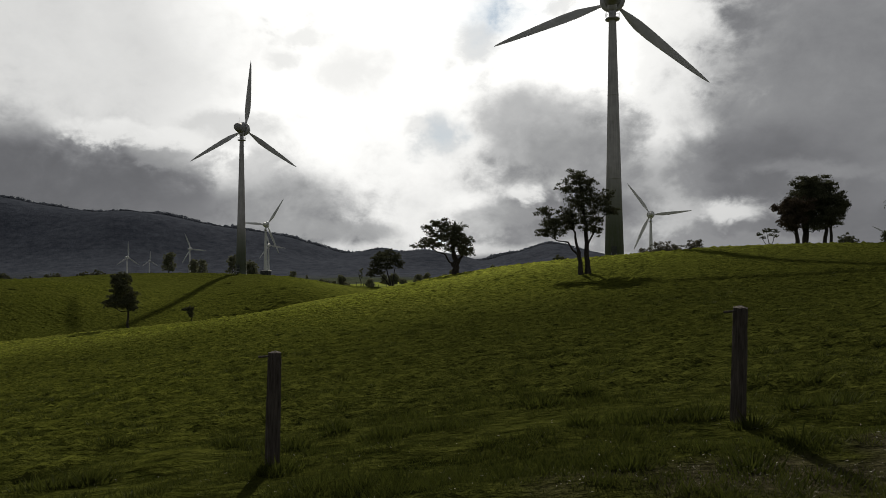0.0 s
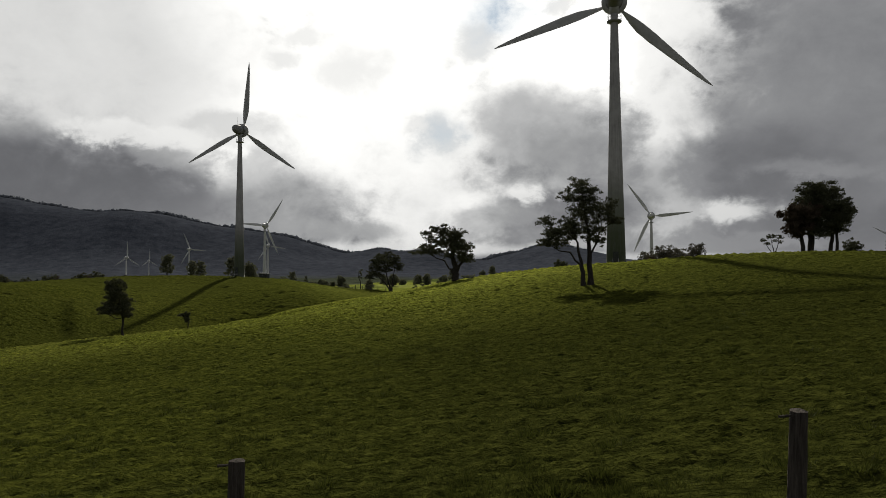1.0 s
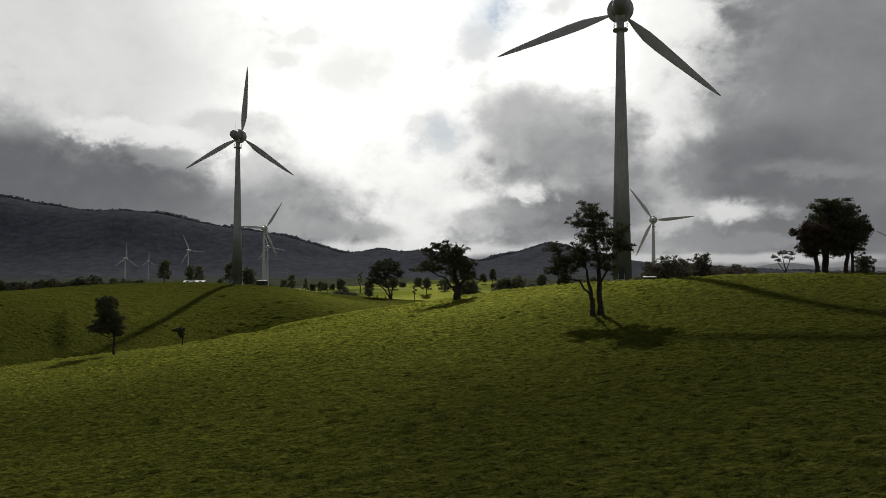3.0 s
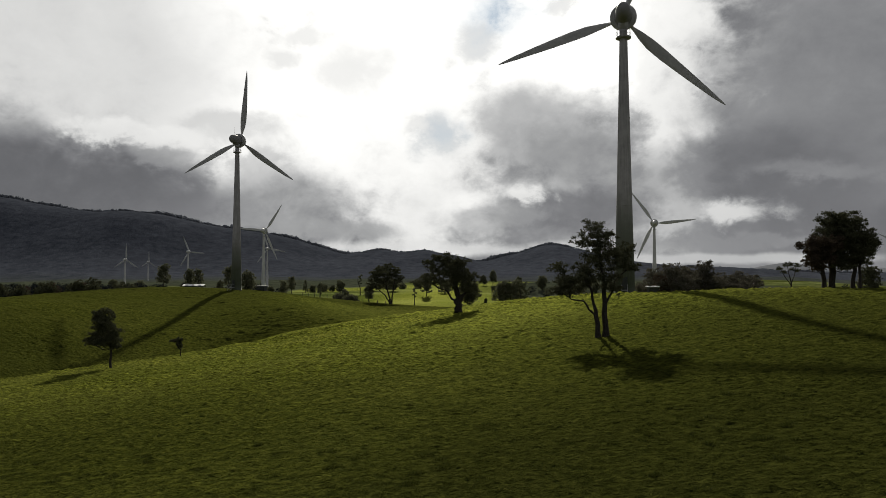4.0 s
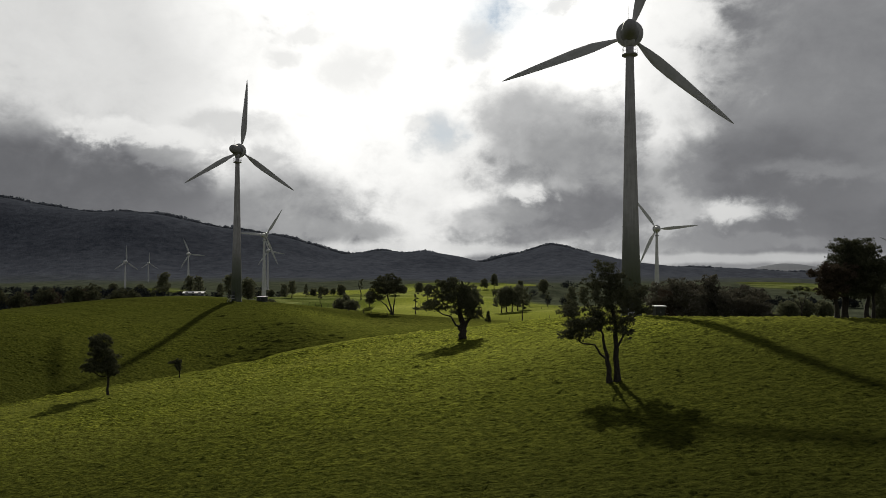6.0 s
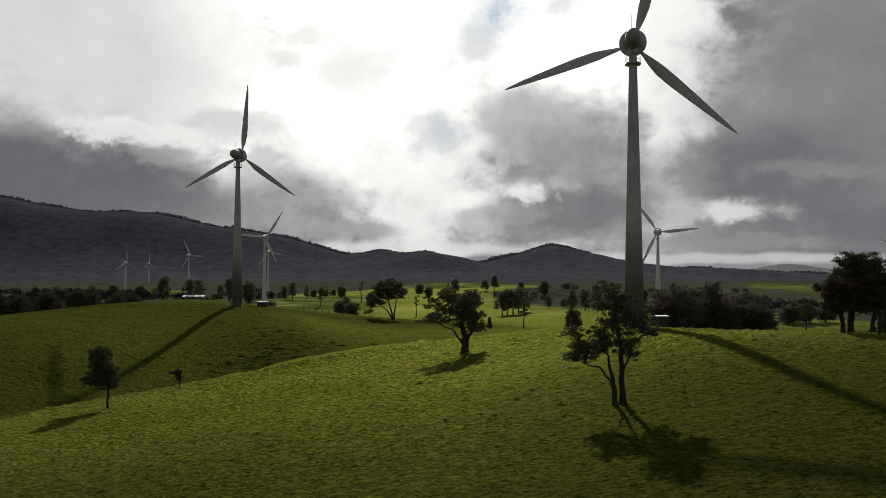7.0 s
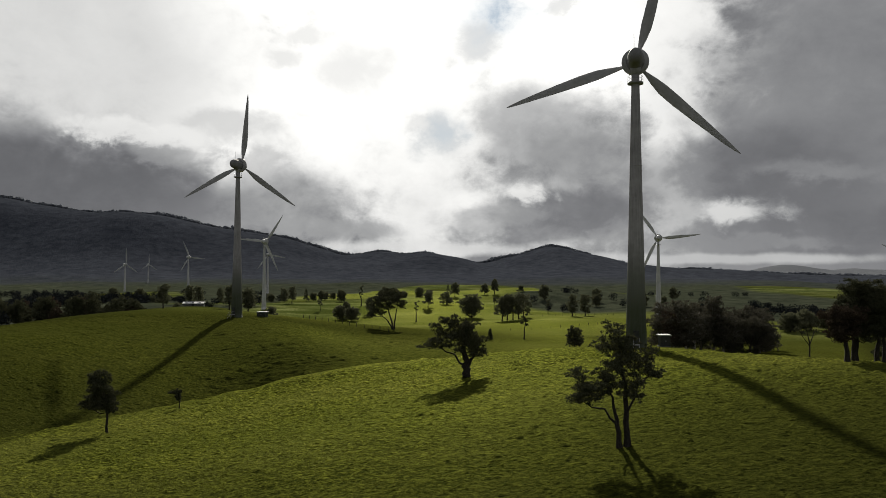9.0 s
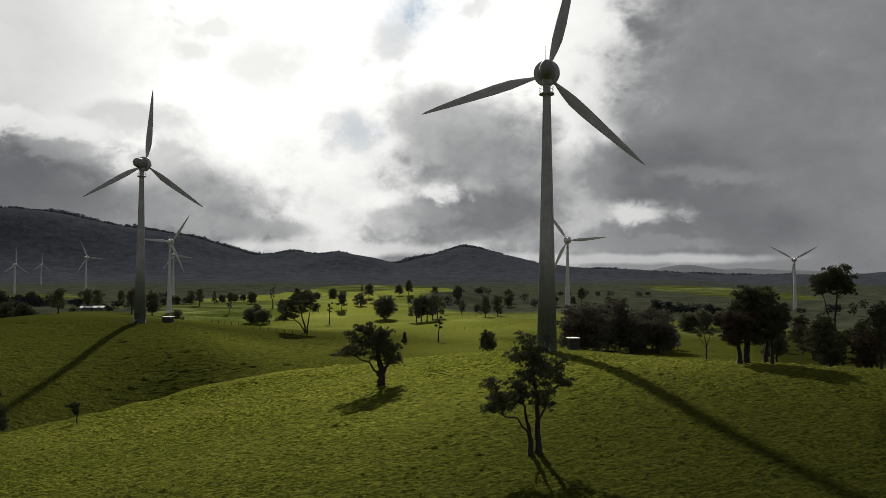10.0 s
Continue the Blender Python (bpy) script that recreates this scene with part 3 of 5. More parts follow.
def build_turbine(x, y, base, phase, label, detail=True):
    """A tower with its nacelle and three blades; phase: degrees of the first blade, clockwise from straight up."""
    top = new("wind_turbine")
    top.matrix_world = pose(x, y, base, 0, 0, -AXIS)
    tagged(top, label, "wind turbine", "wind turbines on the hills")
    sides = 40 if detail else 20
    paint, coat = (PAINT, TOWER) if detail else (HAZE_PAINT, HAZE_PAINT)
    profile = [(1.75, -0.6), (1.75, 0.15), (1.62, 0.16), (1.60, 2.0)]
    profile += [(1.60 - (1.60 - 0.62) * (k / 14) ** 0.92, 2 + 40.6 * k / 14) for k in range(1, 15)] + [(0.62, 44.0)]
    part("tower", *lathe(profile, sides), coat, top, "tapered tower, greenish towards the foot" if detail else "", True)
    # seams between the tower rings
    for z in (14.6, 29.0):
        r = 1.60 - 0.98 * ((z - 2) / 40.6) ** 0.92
        part("seam", *lathe([(r + 0.005, z), (r + 0.03, z + 0.03), (r + 0.03, z + 0.12), (r + 0.005, z + 0.15)], sides), coat, top, "", True)
    part("collar", *lathe([(0.62, 42.0), (1.22, 42.15), (1.25, 42.3), (1.2, 42.4), (0.62, 42.4)], sides), STEEL, top, "round service platform", True)
    if detail:
        verts, faces = [], []
        for k in range(10):
            a = 2 * math.pi * k / 10
            p = Vector((1.17 * math.cos(a), 1.17 * math.sin(a), 42.4))
            tube(verts, faces, [p, p + Vector((0, 0, 1.0))], [0.025, 0.025], 5)
        for h in (42.9, 43.4):
            ring = [Vector((1.17 * math.cos(2 * math.pi * k / 20), 1.17 * math.sin(2 * math.pi * k / 20), h)) for k in range(21)]
            tube(verts, faces, ring, [0.02] * 21, 4)
        part("railing", verts, faces, STEEL, top)
        steps = box_bm(1.0, 1.6, 0.15, 0, -2.6, 0.9, 0.02)
        part_bm("door", box_bm(0.9, 0.10, 2.0, 0, -1.62, 1.1, 0.03), DARK_WALL, top, "narrow steel door at the foot")
        part_bm("landing", steps, STEEL, top)
        verts, faces = [], []
        for sx in (-0.45, 0.45):
            tube(verts, faces, [Vector((sx, -4.6, -0.3)), Vector((sx, -3.3, 1.0))], [0.05, 0.05], 5)
            tube(verts, faces, [Vector((sx, -4.5, 0.7)), Vector((sx, -3.3, 1.9)), Vector((sx, -1.8, 1.9))], [0.03] * 3, 5)
            tube(verts, faces, [Vector((sx, -3.3, -0.3)), Vector((sx, -3.3, 1.9))], [0.04] * 2, 5)
        part("stair", verts, faces, STEEL, top)
    lie = Matrix.Translation((0, 0, 46)) @ Matrix.Rotation(radians(-90), 4, "X")   # profile height runs along +y
    part("generator", *lathe([(1.5, 0.45), (2.0, 0.5), (2.14, 0.65), (2.16, 1.25), (2.05, 1.45), (1.6, 1.5)], sides, lie), paint, top, "wide ring-shaped generator housing", True)
    tail = [(0.25, -3.6), (0.62, -3.5), (0.95, -3.2), (1.18, -2.6), (1.32, -1.6), (1.42, -0.4), (1.55, 0.5)]
    flat = lie @ Matrix.Diagonal((0.92, 1.08, 1, 1))
    part("nacelle", *lathe(tail, sides, flat), DARK_PAINT if detail else paint, top, "rounded grey nacelle", True)
    part("neck", *lathe([(0.62, 43.6), (0.8, 44.3), (0.85, 45.3)], sides), paint, top, "", True)
    nose = [(1.6, 1.5), (1.62, 1.9), (1.5, 2.5), (1.2, 3.1), (0.7, 3.5), (0.1, 3.65)]
    part("spinner", *lathe(nose, sides, lie), paint, top, "domed hub cover", True)
    if detail:
        verts, faces = [], []
        tube(verts, faces, [Vector((-0.2, -1.2, 47.2)), Vector((-0.2, -1.2, 49.9))], [0.035, 0.02], 5)
        part("mast", verts, faces, STEEL, top, "thin weather mast")
    for k in range(3):
        build_blade("blade", top, phase + 120 * k, paint)
    return top


build_turbine(29.3, 118.9, 2.3, 14, "tall grey wind turbine standing on a grassy crest")
build_turbine(-63.4, 218.4, -0.4, 5, "grey wind turbine on a low grassy knoll")
FAR_TURBINES = [(-123.5, 484, -15.0, 35), (-207, 825, -19, 100), (115.5, 386, -15.6, 85), (-319.7, 878, -22, 95), (-433.5, 954, -31.3, 0),
                (-612, 1450, -32, 0), (358, 544, -24.3, 60)]
for tx, ty, tz, ph in FAR_TURBINES:
    build_turbine(tx, ty, tz, ph, "distant pale grey wind turbine among fields and woods", False)


# ---- trees ----
def leaf_cloud(rng, clumps, leaf, density):
    """Corners of four-sided leaves that fill the clumps; clumps: (x, y, z, width, height)."""
    out = []
    for x, y, z, w, h in clumps:
        count = max(6, int(8 * density * (w * w + w * h) / (leaf * leaf)))
        d = rng.normal(size=(count, 3))
        d /= np.linalg.norm(d, axis=1)[:, None]
        lump = 0.80 + 0.35 * np.sin(d[:, 0] * 5 + x * 3) * np.sin(d[:, 1] * 5 + y) + 0.2 * np.sin(d[:, 2] * 7 + z)
        r = rng.random(count) ** 0.42 * lump * (1 + 0.25 * (rng.random(count) ** 6))
        p = d * r[:, None] * np.array([w, w, h]) + np.array([x, y, z])
        p[:, 2] -= 0.12 * w * (d[:, 0] ** 2 + d[:, 1] ** 2)
        a = rng.normal(size=(count, 3))
        a[:, 2] -= 0.4
        a /= np.linalg.norm(a, axis=1)[:, None]
        b = np.cross(a, rng.normal(size=(count, 3)))
        b /= np.linalg.norm(b, axis=1)[:, None] + 1e-9
        size = leaf * (0.6 + 0.9 * rng.random(count))[:, None]
        a, b = a * size, b * size * 0.42
        out.append(np.stack([p - a * 0.5, p + b * 0.5, p + a * 0.6, p - b * 0.5], 1))
    return np.concatenate(out).reshape(-1, 3)


def build_tree(x, y, stems, clumps, seed, label, leaf=0.16, density=1.0, mat=None, name="tree", group="", twigs=5, sink=0.15, bark=None, sprays=11):
    """stems: lists of (x, y, z, radius) from the foot up; every clump hangs on a limb that springs from the nearest stem."""
    rng = np.random.default_rng(seed)
    top = new(name)
    top.matrix_world = pose(*on_ground(x, y, sink))
    tagged(top, label, "tree" if name != "shrub" else "shrub", group)
    verts, faces, knots = [], [], []
    for stem in stems:
        pts = [Vector(s[:3]) for s in stem]
        rad = [s[3] for s in stem]
        path, radii = [], []
        for i in range(len(pts) - 1):
            for k in range(3):
                f = k / 3
                wob = Vector(rng.normal(size=3)) * rad[i] * 0.22 * (1 if i + k else 0)
                path.append(pts[i].lerp(pts[i + 1], f) + wob)
                radii.append(rad[i] * (1 - f) + rad[i + 1] * f)
        path.append(pts[-1])
        radii.append(rad[-1])
        radii[0] *= 1.35
        tube(verts, faces, path, radii, 8)
        knots += list(zip(path, radii))[2:]
    for cx, cy, cz, w, h in clumps:
        c = Vector((cx, cy, cz))
        foot, fr = min(knots, key=lambda k: (k[0] - c).length + (3.0 if k[0].z > cz - 0.25 * h else 0) + 0.45 * abs(k[0].z - (cz * 0.72)))
        bow = foot.lerp(c, 0.5) + Vector((0, 0, -0.10 * (c - foot).length)) + Vector(rng.normal(size=3)) * 0.07 * (c - foot).length
        r = max(0.03, min(fr * 0.62, 0.035 * (c - foot).length + 0.02))
        path = [foot, foot.lerp(bow, 0.55) + Vector(rng.normal(size=3)) * r, bow, bow.lerp(c, 0.55) + Vector(rng.normal(size=3)) * r, c]
        tube(verts, faces, path, [r, r * 0.85, r * 0.7, r * 0.5, r * 0.3], 6)
        for k in range(twigs):
            d = Vector(rng.normal(size=3)).normalized()
            tip = c + Vector((d.x * w, d.y * w, abs(d.z) * h)) * 0.85
            mid = bow.lerp(tip, 0.55) + Vector(rng.normal(size=3)) * 0.1 * w
            tube(verts, faces, [bow.lerp(c, 0.3), mid, tip], [r * 0.45, r * 0.3, r * 0.12], 4)
    part("trunk", verts, faces, bark or BARK, top, "", True)
    full = []
    for cx, cy, cz, w, h in clumps:
        full.append((cx, cy, cz, w * 0.92, h * 0.88))
        for k in range(sprays):
            d = rng.normal(size=3)
            d[2] = 0.75 * d[2] + 0.25
            d /= np.linalg.norm(d)
            f, out = 0.22 + 0.26 * rng.random(), 0.72 + 0.42 * rng.random()
            full.append((cx + d[0] * w * out, cy + d[1] * w * out, cz + d[2] * h * out, w * f, h * f * 0.75))
    corners = leaf_cloud(rng, full, leaf, density)
    me = bpy.data.meshes.new("crown")
    n = len(corners)
    me.vertices.add(n)
    me.vertices.foreach_set("co", corners.astype(np.float32).ravel())
    me.loops.add(n)
    me.loops.foreach_set("vertex_index", np.arange(n))
    me.polygons.add(n // 4)
    me.polygons.foreach_set("loop_start", np.arange(0, n, 4))
    me.materials.append(mat or LEAF)
    me.update(calc_edges=True)
    crown = new("crown", me)
    crown.parent = top
    return top


def paired(rows, rng, depth=0.5):
    """Clumps given as (x, z, width, height), set at a depth of their own."""
    return [(x, float(rng.normal()) * depth * w, z, w, h) for x, z, w, h in rows]


shape = np.random.default_rng(5)
# two-stemmed gum on the near slope
build_tree(12.6, 63.5, [
    [(0, 0, 0, 0.24), (-0.12, 0, 1.9, 0.19), (-0.35, 0.1, 2.9, 0.13), (-0.5, 0, 4.0, 0.09), (-1.1, 0, 5.0, 0.06)],
    [(-0.12, 0, 1.9, 0.11), (-0.75, 0.1, 2.45, 0.09), (-1.2, 0, 3.15, 0.075), (-2.2, -0.1, 3.3, 0.05), (-3.1, 0, 3.9, 0.03)],
    [(0.56, 0.1, 2.9, 0.10), (1.1, 0, 3.9, 0.08), (1.5, 0.2, 5.0, 0.06), (2.6, 0, 5.9, 0.03)],
    [(0.66, 0.2, 0, 0.27), (0.56, 0.1, 3.0, 0.21), (0.40, 0, 4.7, 0.16), (0.1, 0, 7.2, 0.09), (-0.2, 0, 9.0, 0.04)]],
    paired([(-3.5, 6.0, 0.80, 0.5), (-2.0, 5.1, 1.25, 0.8), (-3.55, 4.0, 0.85, 0.45), (-2.3, 4.0, 0.9, 0.5), (-0.27, 9.35, 1.0, 0.6), (-1.2, 8.1, 0.95, 0.65),
            (0.55, 8.1, 1.1, 0.8), (-0.4, 6.7, 1.15, 0.8), (1.5, 7.1, 1.0, 0.8), (2.5, 7.3, 0.75, 0.8), (2.8, 6.0, 0.8, 0.5), (0.9, 5.2, 0.95, 0.75),
            (0.5, 4.4, 0.75, 0.5), (1.8, 5.2, 0.5, 0.4), (-1.0, 5.4, 0.8, 0.6), (-3.0, 5.0, 0.8, 0.6), (-1.4, 4.5, 0.7, 0.5), (0.1, 7.6, 1.0, 0.8), (2.0, 6.2, 0.9, 0.7), (1.2, 4.2, 0.7, 0.5), (-0.3, 8.7, 0.9, 0.7), (0.4, 6.0, 0.9, 0.8), (-1.2, 6.0, 0.9, 0.6), (-2.9, 4.5, 0.9, 0.6), (-0.7, 5.0, 0.7, 0.5)], shape), 11,
    "two-stemmed dark gum tree with layered crown on the slope", 0.18, 1.1)
# spreading old tree
build_tree(1.8, 100, [
    [(0, 0, -0.1, 0.58), (0.02, 0, 1.2, 0.50), (-0.1, 0, 2.6, 0.40), (-0.4, 0, 4.2, 0.24), (-0.6, 0, 6.0, 0.12)],
    [(-0.1, 0, 1.5, 0.20), (-0.9, 0.1, 2.1, 0.14), (-1.5, -0.1, 3.1, 0.11), (-2.6, 0, 3.5, 0.08), (-3.8, 0, 4.3, 0.05)],
    [(0.1, 0, 1.6, 0.28), (0.9, 0.2, 2.8, 0.18), (1.4, 0, 4.0, 0.10)]],
    paired([(-2.9, 7.5, 1.1, 0.65), (-4.2, 7.0, 0.8, 0.45), (-1.0, 6.3, 1.7, 1.1), (-4.4, 4.6, 1.7, 0.85), (-2.7, 4.5, 1.0, 0.7), (0.8, 4.5, 1.4, 1.0),
            (1.9, 5.0, 0.8, 0.7), (-0.2, 7.0, 0.55, 1.2), (-0.5, 5.1, 1.3, 0.9), (1.9, 3.9, 0.8, 0.55), (0.4, 6.0, 0.9, 0.8), (-2.0, 5.7, 1.2, 0.9), (0.1, 5.4, 1.3, 0.9), (0.9, 3.5, 1.0, 0.7), (-3.3, 6.3, 0.9, 0.6), (-3.6, 5.1, 1.0, 0.7), (-1.9, 6.9, 1.0, 0.7), (1.2, 5.4, 0.9, 0.8), (1.7, 3.2, 0.9, 0.6), (-0.9, 4.0, 1.0, 0.7), (-1.5, 7.7, 0.9, 0.7), (0.6, 7.0, 0.9, 0.7)], shape), 12,
    "wind-shaped spreading tree with a thick dark trunk", 0.2, 1.15)
# many-stemmed tree in the hollow
build_tree(-17.5, 235.6, [
    [(0, 0, 0, 0.35), (-0.6, 0, 3, 0.26), (-1.6, 0, 6.5, 0.18), (-2.4, 0, 10, 0.08)],
    [(0.2, 0.3, 0, 0.28), (0.6, 0, 3.5, 0.2), (1.2, 0, 7, 0.12), (1.5, 0, 9.5, 0.07)],
    [(-0.2, 0, 0.3, 0.26), (-1.8, 0, 3, 0.2), (-4, 0, 5, 0.12), (-5.2, 0, 6.2, 0.08)]],
    paired([(-2.8, 10.2, 3.3, 1.7), (1.5, 9.8, 2.1, 1.6), (-5.2, 6.7, 2.8, 2.0), (-7.3, 4.9, 1.6, 1.1), (2.8, 7.6, 1.3, 0.9), (-1.6, 7.7, 2.2, 1.4),
            (-2.5, 11.8, 2.4, 1.0), (3.4, 9.0, 1.2, 0.9), (-6.5, 8.0, 1.3, 0.9), (-0.4, 9.0, 2.2, 1.4), (-4.4, 8.6, 2.2, 1.4), (0.8, 11.2, 1.8, 1.0), (-3.6, 5.6, 1.6, 1.0), (-1.2, 12.4, 2.4, 1.1), (1.9, 11.0, 1.8, 1.3), (-4.8, 10.4, 2.0, 1.3), (3.0, 8.4, 1.5, 1.2), (-6.2, 6.0, 2.2, 1.5)], shape), 13,
    "broad many-stemmed tree in the grassy hollow", 0.36, 0.95)
# slim tree on the valley edge
build_tree(-46.2, 102.2, [
    [(0, 0, 0, 0.17), (0, 0, 2.9, 0.14), (-0.4, 0, 5.0, 0.10), (-0.8, 0, 7.6, 0.05)]],
    paired([(-1.7, 7.6, 0.95, 0.8), (-0.55, 7.2, 1.0, 0.95), (-1.5, 5.8, 1.2, 1.0), (0.3, 5.3, 1.0, 1.2), (-2.8, 3.8, 0.85, 0.65), (-0.45, 3.8, 1.35, 1.0),
            (-0.75, 8.2, 0.7, 0.5), (-2.0, 4.6, 0.9, 0.7), (0.7, 4.2, 0.8, 0.8), (-0.8, 5.0, 1.3, 1.1), (-1.0, 6.5, 1.2, 1.0), (-1.6, 4.0, 1.0, 0.8), (-0.2, 6.2, 1.0, 0.9), (0.5, 3.5, 0.8, 0.7), (-1.2, 7.0, 1.0, 0.9)], shape), 14,
    "slim dark tree with a ragged crown on the slope", 0.19, 1.6)
# stunted bent tree
build_tree(-44.4, 123, [
    [(0, 0, 0, 0.09), (0.02, 0, 1.5, 0.08), (-0.1, 0, 2.7, 0.06)]],
    paired([(-0.2, 2.6, 0.62, 0.8), (-0.9, 3.0, 0.6, 0.3), (0.0, 1.9, 0.4, 0.5), (-0.1, 3.1, 0.5, 0.45), (-0.1, 2.4, 0.5, 0.6), (-1.5, 2.9, 0.45, 0.2)], shape), 15,
    "stunted little tree bent by the wind", 0.17, 2.4)
# close group of tall trees on the crest
GROVE = "trees of the grove on the crest"
build_tree(46.2, 90.5, [
    [(0, 0, 0, 0.30), (-0.1, 0, 2.0, 0.24), (-0.5, 0, 4.5, 0.14), (-0.7, 0, 6, 0.07)]],
    paired([(-0.6, 6.1, 1.2, 1.0), (-1.4, 4.7, 1.3, 1.0), (-0.1, 4.0, 1.5, 1.3), (-1.8, 3.4, 0.9, 0.7), (-1.0, 2.8, 1.0, 0.6), (-1.5, 5.6, 1.2, 0.9), (-0.4, 5.2, 1.4, 1.1), (-1.6, 3.6, 1.2, 0.9), (0.6, 5.6, 1.2, 1.0)], shape, 0.6), 16,
    "dark grove tree with rust-tinged leaves", 0.19, 1.6, LEAF_RUST, group=GROVE)
build_tree(47.9, 92.0, [
    [(0, 0, 0, 0.34), (0, 0, 2.4, 0.28), (0.2, 0, 5.0, 0.2), (0.5, 0, 8.6, 0.08)],
    [(0.5, 0.5, 0, 0.26), (0.6, 0.4, 3, 0.2), (0.9, 0, 6, 0.1)]],
    paired([(0.9, 9.2, 1.9, 0.95), (-0.2, 7.8, 1.8, 1.5), (1.4, 6.7, 1.8, 1.7), (-0.6, 5.4, 1.8, 1.4), (0.7, 4.0, 1.5, 1.1), (2.0, 8.4, 1.3, 1.0), (0.3, 6.6, 1.9, 1.4), (1.6, 5.0, 1.6, 1.2), (-1.2, 6.4, 1.2, 1.0), (0.6, 8.2, 1.8, 1.2), (0.2, 4.4, 1.6, 1.1), (2.2, 7.0, 1.4, 1.1), (1.0, 3.2, 1.4, 0.8)], shape, 0.6), 17,
    "tall dense dark grove tree with two trunks", 0.19, 1.6, group=GROVE)
build_tree(50.2, 91.2, [
    [(0, 0, 0, 0.28), (0, 0, 2.6, 0.22), (0.4, 0, 5.5, 0.15), (0.8, 0, 8.2, 0.07)],
    [(0.55, -0.3, 0, 0.22), (0.65, -0.2, 3, 0.16), (1.2, 0, 5.5, 0.08)]],
    paired([(0.8, 8.4, 1.5, 1.3), (1.5, 6.6, 1.4, 1.5), (0.1, 4.9, 1.6, 1.4), (1.8, 5.0, 1.0, 0.8), (1.2, 3.9, 1.1, 0.7), (1.9, 7.2, 0.8, 0.8), (0.9, 5.9, 1.7, 1.4), (-0.3, 7.3, 1.4, 1.2), (2.0, 6.0, 1.0, 0.9), (0.4, 3.6, 1.3, 0.8)], shape, 0.6), 18,
    "dense dark grove tree with pale trunks", 0.19, 1.6, group=GROVE)
# thin sapling near the grove
build_tree(49.6, 105.4, [
    [(0, 0, 0, 0.11), (0, 0, 2.4, 0.09), (-0.3, 0, 3.6, 0.05), (-0.5, 0, 4.8, 0.03)],
    [(0, 0, 2.2, 0.07), (0.5, 0, 3.4, 0.05), (0.7, 0, 4.7, 0.03)], [(0, 0, 2.0, 0.06), (-1.0, 0, 3.4, 0.04), (-1.5, 0, 4.3, 0.02)]],
    paired([(-1.6, 4.4, 0.45, 0.35), (-0.6, 4.9, 0.5, 0.4), (0.2, 5.1, 0.4, 0.35), (0.8, 4.8, 0.45, 0.4), (-1.0, 3.9, 0.4, 0.3), (0.9, 4.1, 0.35, 0.3), (0.1, 4.3, 0.35, 0.3)], shape), 19,
    "thin bare-stemmed sapling with tufted top", 0.14, 1.1)
# tall flat-topped tree and its neighbours past the grove
FAR_GROVE = "trees beyond the grove"
build_tree(85, 126, [
    [(0, 0, 0, 0.35), (0.2, 0, 4, 0.27), (0.5, 0, 8, 0.2), (0.8, 0, 11, 0.1)], [(0.4, 0, 3, 0.2), (-1, 0, 7, 0.14), (-2.2, 0, 10, 0.07)]],
    paired([(0.5, 13.0, 2.6, 1.2), (-2.0, 12.0, 2.0, 1.1), (2.6, 12.0, 2.0, 1.1), (-3.4, 10.6, 1.1, 0.7), (3.8, 10.8, 1.3, 0.9), (0.4, 11.4, 2.2, 1.0), (-1.0, 12.8, 2.2, 1.1), (1.7, 12.9, 2.2, 1.1), (-2.8, 11.2, 1.7, 0.9), (3.2, 11.3, 1.7, 0.9), (0.2, 12.2, 2.6, 1.2), (-0.8, 11.6, 2.0, 0.9), (1.8, 11.7, 2.0, 0.9)], shape, 0.6), 20,
    "tall flat-topped dark tree above its neighbours", 0.24, 1.1, group=FAR_GROVE, twigs=3).scale = (0.9, 0.9, 1.34)


def rough_tree(seed, height, width, style):
    """Stems and clumps of a common tree: broad, round, cone, sparse or shrub."""
    rng = np.random.default_rng(seed)
    clumps, low = [], {"broad": 0.26, "round": 0.2, "cone": 0.15, "sparse": 0.5, "shrub": 0.12}[style]
    count = {"broad": 14, "round": 15, "cone": 11, "sparse": 6, "shrub": 9}[style]
    for k in range(count):
        f = (k + 0.5) / count
        z = height * (low + (0.93 - low) * f)
        spread = {"broad": 0.95 - 0.5 * f * f, "round": math.sin(math.pi * (0.12 + 0.8 * f)), "cone": 1.05 - f, "sparse": 0.8, "shrub": 1 - 0.5 * f}[style]
        a = k * 2.4 + rng.random()
        r = 0.5 * width * spread * (0.35 + 0.5 * rng.random())
        w = 0.5 * width * {"broad": 0.46, "round": 0.52, "cone": 0.42 * (1.2 - f), "sparse": 0.26, "shrub": 0.45}[style] * (0.8 + 0.4 * rng.random())
        clumps.append((r * math.cos(a), r * math.sin(a), z, w, w * 0.7))
    lean = rng.normal() * 0.05 * height
    stem = [(0, 0, 0, 0.022 * height + 0.04), (0, 0, 0.3 * height, 0.018 * height + 0.02), (lean, 0, 0.62 * height, 0.012 * height), (lean, 0, 0.88 * height, 0.03)]
    return [stem], clumps


